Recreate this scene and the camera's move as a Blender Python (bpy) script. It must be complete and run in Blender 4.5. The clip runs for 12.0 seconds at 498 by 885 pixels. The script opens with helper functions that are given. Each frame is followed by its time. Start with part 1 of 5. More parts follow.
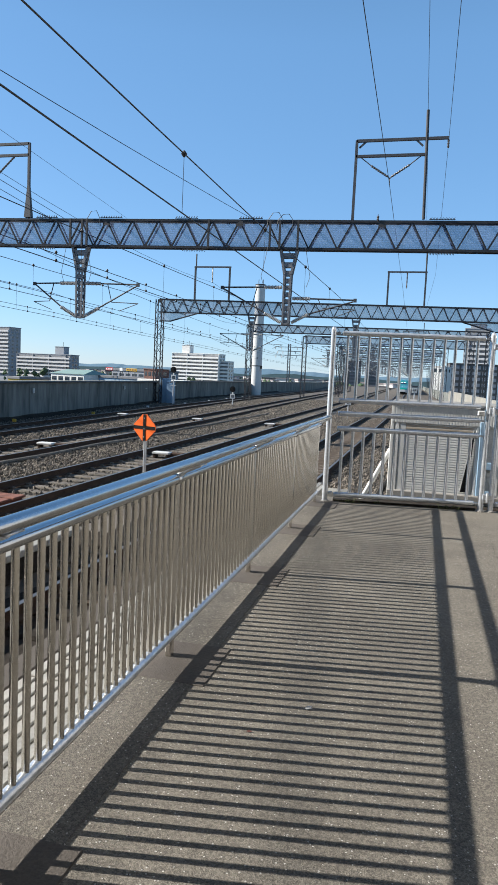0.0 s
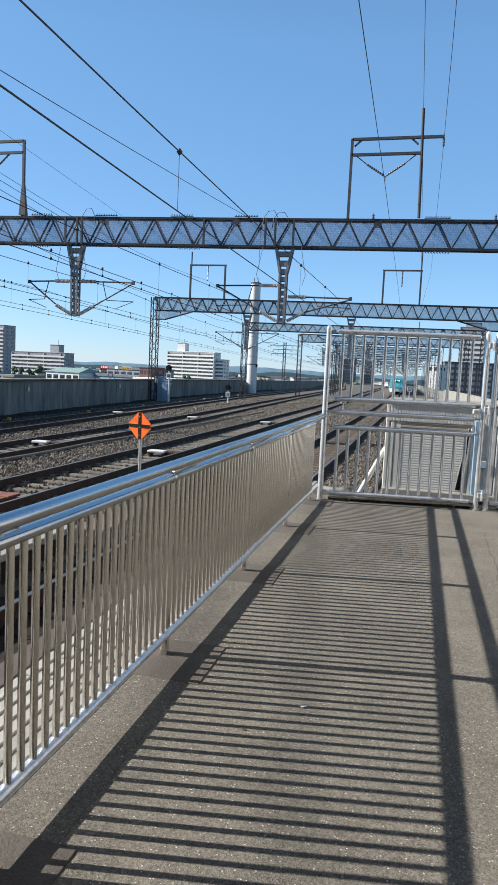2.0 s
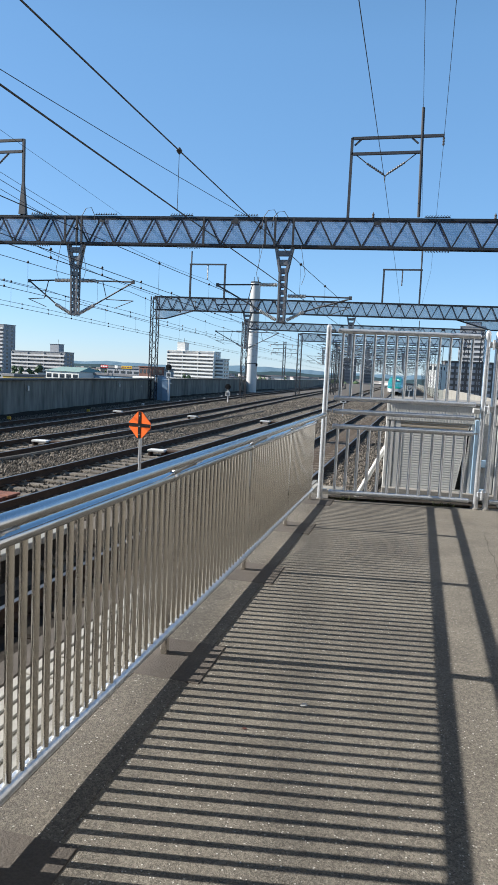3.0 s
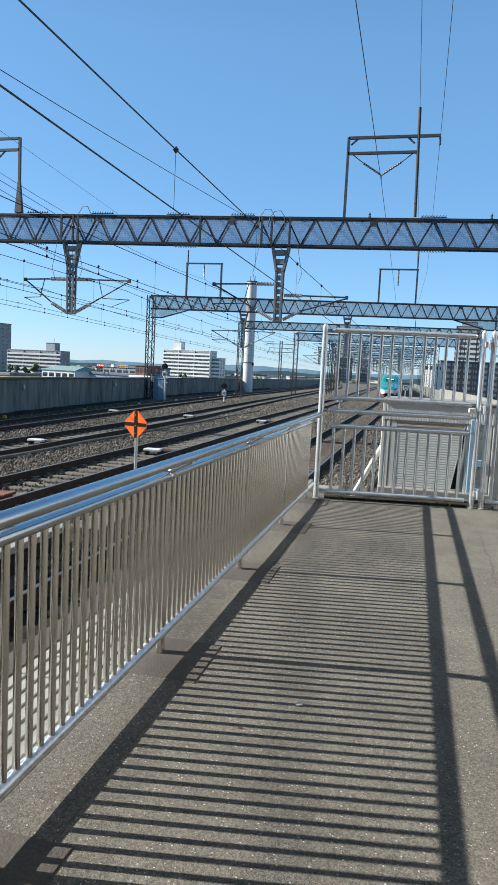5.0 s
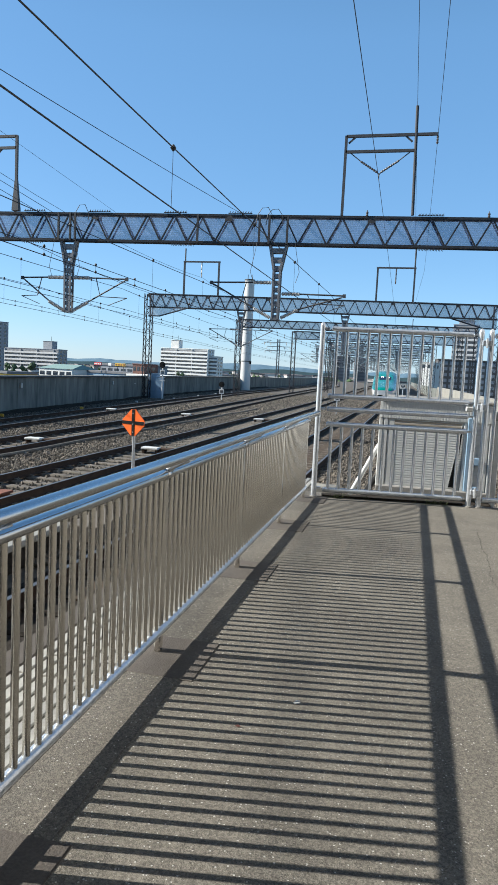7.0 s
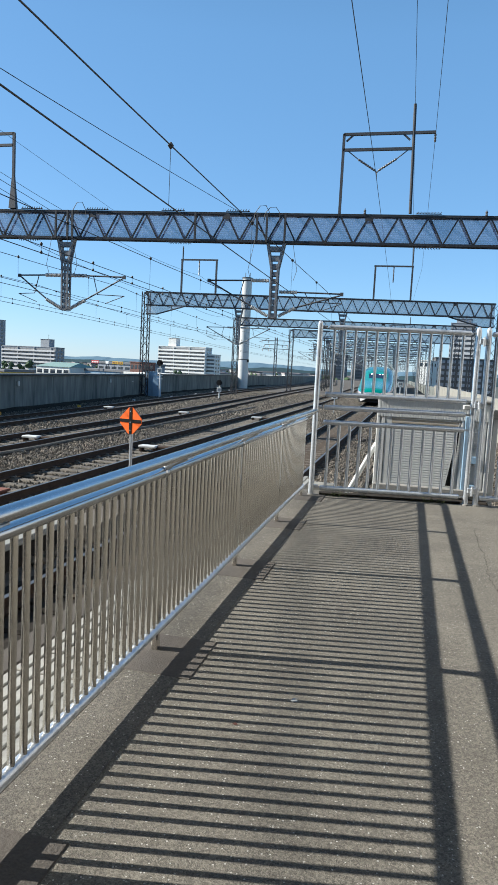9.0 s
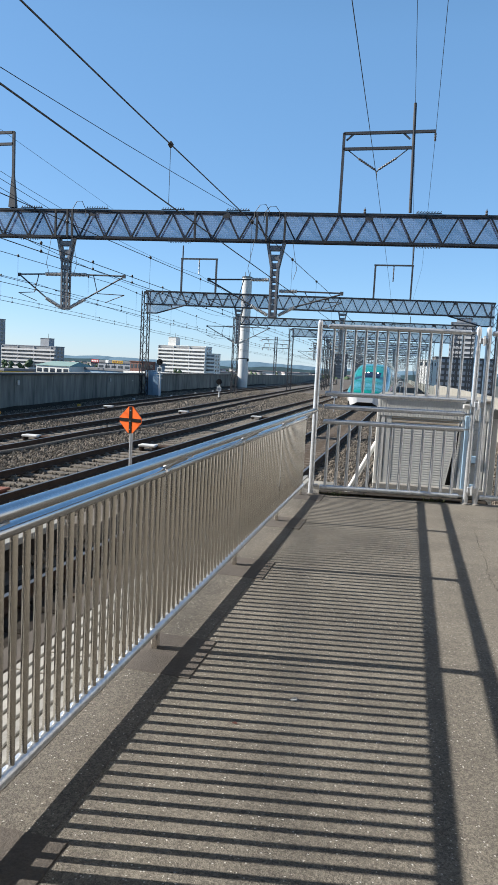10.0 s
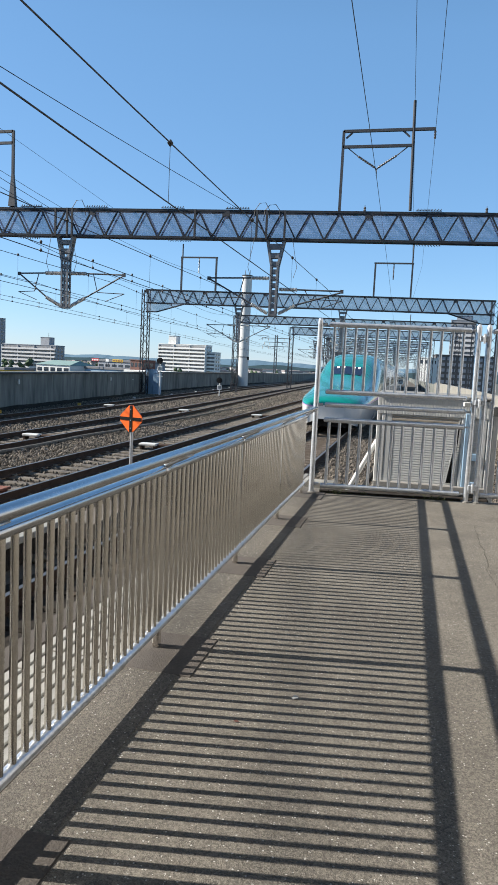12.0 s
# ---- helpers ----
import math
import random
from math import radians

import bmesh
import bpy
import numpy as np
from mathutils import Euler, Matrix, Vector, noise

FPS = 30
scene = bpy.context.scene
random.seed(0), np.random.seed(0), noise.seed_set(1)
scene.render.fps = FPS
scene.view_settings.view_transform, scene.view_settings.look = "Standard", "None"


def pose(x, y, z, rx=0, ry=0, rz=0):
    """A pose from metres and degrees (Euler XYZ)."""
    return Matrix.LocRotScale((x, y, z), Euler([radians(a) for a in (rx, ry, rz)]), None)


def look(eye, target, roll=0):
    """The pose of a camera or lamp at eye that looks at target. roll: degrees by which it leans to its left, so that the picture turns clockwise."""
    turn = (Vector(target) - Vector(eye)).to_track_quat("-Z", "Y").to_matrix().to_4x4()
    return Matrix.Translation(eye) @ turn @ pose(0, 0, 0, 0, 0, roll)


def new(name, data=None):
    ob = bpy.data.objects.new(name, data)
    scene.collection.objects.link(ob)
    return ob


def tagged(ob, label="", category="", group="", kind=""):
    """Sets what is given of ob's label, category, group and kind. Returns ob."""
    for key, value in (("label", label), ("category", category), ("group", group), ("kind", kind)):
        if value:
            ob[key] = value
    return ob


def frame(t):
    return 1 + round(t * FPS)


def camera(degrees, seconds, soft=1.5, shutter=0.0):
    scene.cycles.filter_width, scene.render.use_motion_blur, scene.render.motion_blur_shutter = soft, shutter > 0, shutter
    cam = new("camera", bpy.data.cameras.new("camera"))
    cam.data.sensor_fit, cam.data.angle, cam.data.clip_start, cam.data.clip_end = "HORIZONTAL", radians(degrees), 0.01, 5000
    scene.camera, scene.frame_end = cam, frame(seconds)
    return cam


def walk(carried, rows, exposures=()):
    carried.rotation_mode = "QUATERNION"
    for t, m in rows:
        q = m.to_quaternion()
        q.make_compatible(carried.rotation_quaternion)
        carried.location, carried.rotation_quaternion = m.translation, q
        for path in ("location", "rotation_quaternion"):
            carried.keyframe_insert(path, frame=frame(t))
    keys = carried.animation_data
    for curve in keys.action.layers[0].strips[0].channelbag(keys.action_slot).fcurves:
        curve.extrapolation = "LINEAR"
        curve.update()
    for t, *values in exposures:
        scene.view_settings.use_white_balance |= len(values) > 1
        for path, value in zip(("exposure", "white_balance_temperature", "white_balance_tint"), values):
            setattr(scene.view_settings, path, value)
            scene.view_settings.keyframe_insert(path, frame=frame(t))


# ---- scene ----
cam = camera(40.0, 12.0, soft=0.75)
# PATH-BEGIN
PATH = [
    (0.0, pose(0, 0, 1.3, 84.498, -2.688, 14.408)),
    (0.5, pose(0, 0, 1.3, 84.471, -2.724, 14.288)),
    (1.0, pose(0, 0, 1.3, 84.450, -2.730, 14.151)),
    (1.5, pose(0, 0, 1.3, 84.413, -2.741, 14.057)),
    (2.0, pose(0, 0, 1.3, 84.379, -2.733, 14.026)),
    (2.5, pose(0, 0, 1.3, 84.345, -2.742, 14.025)),
    (3.0, pose(0, 0, 1.3, 84.315, -2.728, 14.017)),
    (5.0, pose(0, 0, 1.3, 84.272, -2.846, 13.705)),
    (5.5, pose(0, 0, 1.3, 84.256, -2.859, 13.646)),
    (6.0, pose(0, 0, 1.3, 84.214, -2.856, 13.573)),
    (6.5, pose(0, 0, 1.3, 84.186, -2.866, 13.509)),
    (7.0, pose(0, 0, 1.3, 84.154, -2.857, 13.502)),
    (9.0, pose(0, 0, 1.3, 84.015, -2.906, 13.296)),
    (9.5, pose(0, 0, 1.3, 83.987, -2.966, 13.296)),
    (10.0, pose(0, 0, 1.3, 83.946, -2.932, 13.286)),
    (10.5, pose(0, 0, 1.3, 83.906, -2.872, 13.291)),
    (11.0, pose(0, 0, 1.3, 83.871, -2.801, 13.254)),
    (11.5, pose(0, 0, 1.3, 83.845, -2.783, 13.284)),
    (12.0, pose(0, 0, 1.3, 83.817, -2.766, 13.309)),
]
# PATH-END
walk(cam, PATH, ((0.0, 0.9, 6680.0, 8.5), (3.0, 0.9, 6680.0, 8.5), (5.0, 0.9, 6520.0, 4.5), (6.0, 0.9, 6530.0, 4.8), (7.0, 0.9, 6600.0, 6.0),
                 (9.0, 0.9, 6540.0, 5.5), (9.5, 0.9, 6600.0, 6.0), (10.0, 0.9, 6760.0, 9.0), (12.0, 0.9, 6800.0, 9.0)))

# ---- light ----
SUN_EL, SUN_AZ = radians(33.3), radians(260.8)
world = bpy.data.worlds.new("sky")
scene.world = world
world.use_nodes = True
wn = world.node_tree.nodes
sky = wn.new("ShaderNodeTexSky")
sky.sky_type = "NISHITA"
sky.sun_disc = False
sky.sun_elevation, sky.sun_rotation = SUN_EL, SUN_AZ
sky.air_density, sky.dust_density, sky.ozone_density = 1.0, 0.05, 5.0
wn["Background"].inputs["Strength"].default_value = 0.10
# clear, even spring air: the gradient towards the horizon is softened
even = wn.new("ShaderNodeMix")
even.data_type = "RGBA"
even.inputs["Factor"].default_value = 0.54
even.inputs["B"].default_value = (0.95, 2.4, 4.7, 1)
world.node_tree.links.new(sky.outputs[0], even.inputs["A"])
# a clear sky is deepest overhead
way = wn.new("ShaderNodeTexCoord")
high = wn.new("ShaderNodeSeparateXYZ")
world.node_tree.links.new(way.outputs["Generated"], high.inputs[0])
deep = wn.new("ShaderNodeValToRGB")
stops = deep.color_ramp.elements
stops[0].position, stops[1].position = 0.0, 1.0
stops[0].color, stops[1].color = (1.10, 1.07, 1.04, 1), (0.25, 0.25, 0.25, 1)
for at, level in ((0.09, 1.08), (0.22, 1.02), (0.42, 0.98)):
    stops.new(at).color = (level, level, level, 1)
world.node_tree.links.new(high.outputs["Z"], deep.inputs["Fac"])
depth = wn.new("ShaderNodeVectorMath")
depth.operation = "MULTIPLY"
world.node_tree.links.new(even.outputs["Result"], depth.inputs[0])
world.node_tree.links.new(deep.outputs["Color"], depth.inputs[1])
world.node_tree.links.new(depth.outputs[0], wn["Background"].inputs["Color"])
sun = new("sun", bpy.data.lights.new("sun", "SUN"))
sun.data.energy, sun.data.angle, sun.data.color = 5.0, radians(0.53), (1.0, 0.965, 0.92)
to_sun = Vector((math.sin(SUN_AZ) * math.cos(SUN_EL), math.cos(SUN_AZ) * math.cos(SUN_EL), math.sin(SUN_EL)))
sun.matrix_world = look(to_sun * 60, (0, 0, 0))


# ---- materials ----
def mat(name, a, b=None, scale=6.0, fine=60.0, rough=0.7, metal=0.0, bump=0.15, spec=0.5, vary=0.0, streak=1.0, coat=0.0, island=False):
    """Two-scale noise between the colours a and b, fine bump, optional spread from piece to piece."""
    m = bpy.data.materials.new(name)
    m.use_nodes = True
    nt = m.node_tree
    n, l = nt.nodes, nt.links
    p = n["Principled BSDF"]
    b = b or tuple(c * 0.8 for c in a)
    co = n.new("ShaderNodeTexCoord")
    mp = n.new("ShaderNodeMapping")
    mp.inputs["Scale"].default_value = (1, 1, streak)
    l.new(co.outputs["Object"], mp.inputs["Vector"])
    big, small = n.new("ShaderNodeTexNoise"), n.new("ShaderNodeTexNoise")
    big.inputs["Scale"].default_value, small.inputs["Scale"].default_value = scale, fine
    big.inputs["Detail"].default_value, small.inputs["Detail"].default_value = 6, 4
    big.inputs["Roughness"].default_value = 0.65
    for t in (big, small):
        l.new(mp.outputs[0], t.inputs["Vector"])
    add = n.new("ShaderNodeMath")
    add.operation = "MULTIPLY_ADD"
    add.inputs[1].default_value = 0.45
    l.new(small.outputs["Fac"], add.inputs[0])
    sc = n.new("ShaderNodeMath")
    sc.operation = "MULTIPLY"
    sc.inputs[1].default_value = 0.55
    l.new(big.outputs["Fac"], sc.inputs[0])
    l.new(sc.outputs[0], add.inputs[2])
    ramp = n.new("ShaderNodeValToRGB")
    ramp.color_ramp.elements[0].position, ramp.color_ramp.elements[1].position = 0.36, 0.64
    ramp.color_ramp.elements[0].color, ramp.color_ramp.elements[1].color = (*b, 1), (*a, 1)
    l.new(add.outputs[0], ramp.inputs[0])
    out = ramp.outputs[0]
    if vary:
        if island:
            r = n.new("ShaderNodeNewGeometry").outputs["Random Per Island"]
        else:
            r = n.new("ShaderNodeObjectInfo").outputs["Random"]
        mr = n.new("ShaderNodeMapRange")
        mr.inputs["To Min"].default_value, mr.inputs["To Max"].default_value = 1 - vary, 1 + vary
        l.new(r, mr.inputs["Value"])
        hsv = n.new("ShaderNodeHueSaturation")
        l.new(mr.outputs[0], hsv.inputs["Value"])
        l.new(out, hsv.inputs["Color"])
        out = hsv.outputs[0]
    l.new(out, p.inputs["Base Color"])
    p.inputs["Roughness"].default_value, p.inputs["Metallic"].default_value = rough, metal
    p.inputs["Specular IOR Level"].default_value = spec
    p.inputs["Coat Weight"].default_value = coat
    if bump:
        bp = n.new("ShaderNodeBump")
        bp.inputs["Strength"].default_value = bump
        bp.inputs["Distance"].default_value = 0.01
        l.new(small.outputs["Fac"], bp.inputs["Height"])
        l.new(bp.outputs[0], p.inputs["Normal"])
    return m


def asphalt(name, pale, dark):
    """Worn platform paving with pale chippings."""
    m = mat(name, pale, dark, 1.6, 230, 0.92, bump=0.5, spec=0.38)
    n, l = m.node_tree.nodes, m.node_tree.links
    p = n["Principled BSDF"]
    ramp = n["Color Ramp"].color_ramp
    ramp.elements[0].position, ramp.elements[1].position = 0.40, 0.60
    # grain over blotches
    n["Math"].inputs[1].default_value, n["Math.001"].inputs[1].default_value = 0.6, 0.4
    grain = n.new("ShaderNodeTexVoronoi")
    grain.inputs["Scale"].default_value = 150
    where = n.new("ShaderNodeTexCoord")
    l.new(where.outputs["Object"], grain.inputs["Vector"])
    tone = n.new("ShaderNodeSeparateColor")
    l.new(grain.outputs["Color"], tone.inputs[0])
    spread = n.new("ShaderNodeMapRange")
    spread.inputs["To Min"].default_value, spread.inputs["To Max"].default_value = 0.66, 1.34
    l.new(tone.outputs[1], spread.inputs["Value"])
    speck = n.new("ShaderNodeHueSaturation")
    l.new(spread.outputs[0], speck.inputs["Value"])
    l.new(p.inputs["Base Color"].links[0].from_socket, speck.inputs["Color"])
    src = speck.outputs[0]
    vo = n.new("ShaderNodeTexVoronoi")
    vo.inputs["Scale"].default_value = 130
    co = n.new("ShaderNodeTexCoord")
    l.new(co.outputs["Object"], vo.inputs["Vector"])
    sep = n.new("ShaderNodeSeparateColor")
    l.new(vo.outputs["Color"], sep.inputs[0])
    pick = n.new("ShaderNodeMath")
    pick.operation = "GREATER_THAN"
    pick.inputs[1].default_value = 0.95
    l.new(sep.outputs[0], pick.inputs[0])
    near = n.new("ShaderNodeMath")
    near.operation = "LESS_THAN"
    near.inputs[1].default_value = 0.38
    l.new(vo.outputs["Distance"], near.inputs[0])
    both = n.new("ShaderNodeMath")
    both.operation = "MULTIPLY"
    l.new(pick.outputs[0], both.inputs[0])
    l.new(near.outputs[0], both.inputs[1])
    mx = n.new("ShaderNodeMix")
    mx.data_type = "RGBA"
    l.new(both.outputs[0], mx.inputs["Factor"])
    l.new(src, mx.inputs["A"])
    mx.inputs["B"].default_value = (0.42, 0.40, 0.365, 1)
    l.new(mx.outputs["Result"], p.inputs["Base Color"])
    return m


def glow(name, c, strength):
    m = bpy.data.materials.new(name)
    m.use_nodes = True
    p = m.node_tree.nodes["Principled BSDF"]
    p.inputs["Base Color"].default_value = (*c, 1)
    p.inputs["Emission Color"].default_value = (*c, 1)
    p.inputs["Emission Strength"].default_value = strength
    return m


ASPHALT = asphalt("platform_asphalt", (0.188, 0.169, 0.140), (0.100, 0.089, 0.074))
EDGEPAVING = asphalt("darker_edge_paving", (0.162, 0.144, 0.120), (0.085, 0.076, 0.063))
PATCH = mat("dark_mortar", (0.12, 0.105, 0.092), (0.08, 0.07, 0.062), 3, 120, 0.92, bump=0.5, spec=0.2)
DECK = mat("pale_deck", (0.38, 0.368, 0.335), (0.29, 0.278, 0.25), 4, 60, 0.8, vary=0.05)
CONCRETE = mat("concrete", (0.27, 0.259, 0.24), (0.188, 0.18, 0.165), 1.2, 40, 0.9, bump=0.3)
WALLCON = mat("stained_concrete", (0.225, 0.235, 0.215), (0.062, 0.067, 0.062), 0.6, 3.0, 0.92, bump=0.2, streak=0.22)
RAMPCON = mat("pale_concrete", (0.30, 0.285, 0.25), (0.20, 0.188, 0.162), 0.6, 20, 0.9)
BALLAST = mat("ballast_bed", (0.13, 0.108, 0.085), (0.045, 0.038, 0.032), 2.0, 22, 0.95, bump=1.0)
STONE = mat("ballast_stone", (0.188, 0.16, 0.127), (0.078, 0.066, 0.053), 9, 60, 0.9, vary=0.7, island=True)
SLEEPER = mat("sleeper_concrete", (0.189, 0.164, 0.133), (0.091, 0.077, 0.063), 4, 40, 0.9, vary=0.2)
RAILSIDE = mat("rusty_rail", (0.085, 0.055, 0.04), (0.04, 0.028, 0.022), 3, 50, 0.9, spec=0.15)
PLASTER = mat("beige_plaster", (0.42, 0.41, 0.40), (0.34, 0.33, 0.315), 0.8, 30, 0.9)
DUSTY = mat("dusty_sleeper", (0.125, 0.098, 0.074), (0.066, 0.052, 0.04), 4, 40, 0.92, vary=0.15)
INFILL = mat("dust_brown_infill", (0.118, 0.090, 0.066), (0.048, 0.037, 0.029), 3.0, 26, 0.95, bump=1.0, spec=0.1)
BRAKEDUST = mat("brake_dust_ballast", (0.075, 0.052, 0.038), (0.028, 0.02, 0.016), 2.5, 24, 0.95, bump=1.0, spec=0.1)
DARKBROWN = mat("dark_brown_rough", (0.05, 0.042, 0.035), (0.016, 0.014, 0.012), 2.0, 22, 0.95, bump=1.0, spec=0.1)
RAILTOP = mat("polished_rail", (0.30, 0.28, 0.26), (0.20, 0.18, 0.165), 3, 30, 0.42, metal=0.9, bump=0.02)
STEEL = mat("stainless_tube", (0.52, 0.53, 0.55), (0.45, 0.46, 0.475), 8, 90, 0.16, metal=1.0, bump=0.0)
SATIN = mat("satin_baluster", (0.79, 0.76, 0.71), (0.66, 0.635, 0.59), 6, 90, 0.19, metal=1.0, bump=0.0)
GALV = mat("galvanised_tube", (0.76, 0.79, 0.83), (0.52, 0.545, 0.58), 16, 60, 0.22, metal=0.52, bump=0.06)
TRUSS = mat("weathered_zinc", (0.052, 0.051, 0.054), (0.026, 0.026, 0.029), 2, 25, 0.6, metal=0.2)
TRUSSDARK = mat("dark_steel", (0.085, 0.085, 0.09), (0.05, 0.05, 0.052), 2, 25, 0.6, metal=0.3)
MESHPANEL = mat("translucent_mesh_panel", (0.28, 0.38, 0.60), (0.19, 0.27, 0.45), 1.5, 12, 0.6)
MESHPALE = mat("pale_mesh_panel", (0.40, 0.45, 0.54), (0.30, 0.35, 0.43), 1.5, 12, 0.6)
for see, amount in ((MESHPANEL, 0.56), (MESHPALE, 0.6)):
    nt = see.node_tree
    # fine level corrugation
    fold, place = nt.nodes.new("ShaderNodeTexWave"), nt.nodes.new("ShaderNodeTexCoord")
    fold.bands_direction = "Z"
    fold.inputs["Scale"].default_value, fold.inputs["Distortion"].default_value, fold.inputs["Detail"].default_value = 3.6, 1.2, 2.0
    nt.links.new(place.outputs["Object"], fold.inputs["Vector"])
    level, shade = nt.nodes.new("ShaderNodeMapRange"), nt.nodes.new("ShaderNodeHueSaturation")
    level.inputs["To Min"].default_value, level.inputs["To Max"].default_value = 0.72, 1.2
    nt.links.new(fold.outputs["Fac"], level.inputs["Value"])
    nt.links.new(level.outputs[0], shade.inputs["Value"])
    base = nt.nodes["Principled BSDF"].inputs["Base Color"]
    nt.links.new(base.links[0].from_socket, shade.inputs["Color"])
    nt.links.new(shade.outputs[0], base)
    mixer, clear = nt.nodes.new("ShaderNodeMixShader"), nt.nodes.new("ShaderNodeBsdfTransparent")
    mixer.inputs[0].default_value = amount
    nt.links.new(nt.nodes["Principled BSDF"].outputs[0], mixer.inputs[1])
    nt.links.new(clear.outputs[0], mixer.inputs[2])
    nt.links.new(mixer.outputs[0], nt.nodes["Material Output"].inputs["Surface"])
WIRE = mat("wire", (0.03, 0.03, 0.032), (0.02, 0.02, 0.022), 3, 30, 0.6, bump=0)
DARKPORCELAIN = mat("dark_glazed_porcelain", (0.12, 0.105, 0.10), (0.08, 0.07, 0.066), 6, 40, 0.3, coat=0.3, bump=0)
PORCELAIN = mat("porcelain", (0.55, 0.53, 0.50), (0.42, 0.40, 0.37), 6, 40, 0.3, coat=0.3, bump=0)
WHITEPAINT = mat("white_paint", (0.612, 0.612, 0.595), (0.51, 0.51, 0.493), 3, 30, 0.55)
HUTGREY = mat("pale_sheet_metal", (0.594, 0.594, 0.576), (0.495, 0.495, 0.477), 3, 30, 0.5, metal=0.1)
ORANGE = mat("fluorescent_orange", (1.0, 0.17, 0.02), (0.95, 0.14, 0.015), 6, 40, 0.45, bump=0)
BLACK = mat("black_paint", (0.016, 0.016, 0.016), (0.01, 0.01, 0.01), 6, 40, 0.8, spec=0.15)
YELLOW = mat("yellow_paint", (0.75, 0.45, 0.05), (0.62, 0.36, 0.04), 6, 40, 0.55)
BLUEBOX = mat("blue_grey_cabinet", (0.26, 0.38, 0.50), (0.20, 0.30, 0.40), 4, 40, 0.5)
RUST = mat("rust_brown", (0.23, 0.085, 0.05), (0.13, 0.05, 0.035), 5, 50, 0.85)
GLASS = mat("dark_glass", (0.03, 0.04, 0.055), (0.02, 0.028, 0.04), 2, 10, 0.12, coat=0.5, bump=0)
SCREEN = mat("windscreen_glass", (0.012, 0.02, 0.05), (0.008, 0.014, 0.035), 2, 10, 0.25, bump=0, spec=0.25)
TEAL = mat("emerald_paint", (0.0, 0.225, 0.19), (0.0, 0.195, 0.165), 1, 12, 0.18, coat=0.45, bump=0)
TRAINWHITE = mat("train_white", (0.663, 0.663, 0.654), (0.603, 0.603, 0.595), 1, 12, 0.25, coat=0.5, bump=0)
VIOLET = mat("violet_band", (0.42, 0.16, 0.48), (0.36, 0.13, 0.42), 2, 12, 0.3, bump=0)
UNDER = mat("underframe", (0.03, 0.03, 0.032), (0.02, 0.02, 0.02), 3, 30, 0.8)
HEADLIGHT = glow("headlight", (1.0, 0.97, 0.9), 6.0)


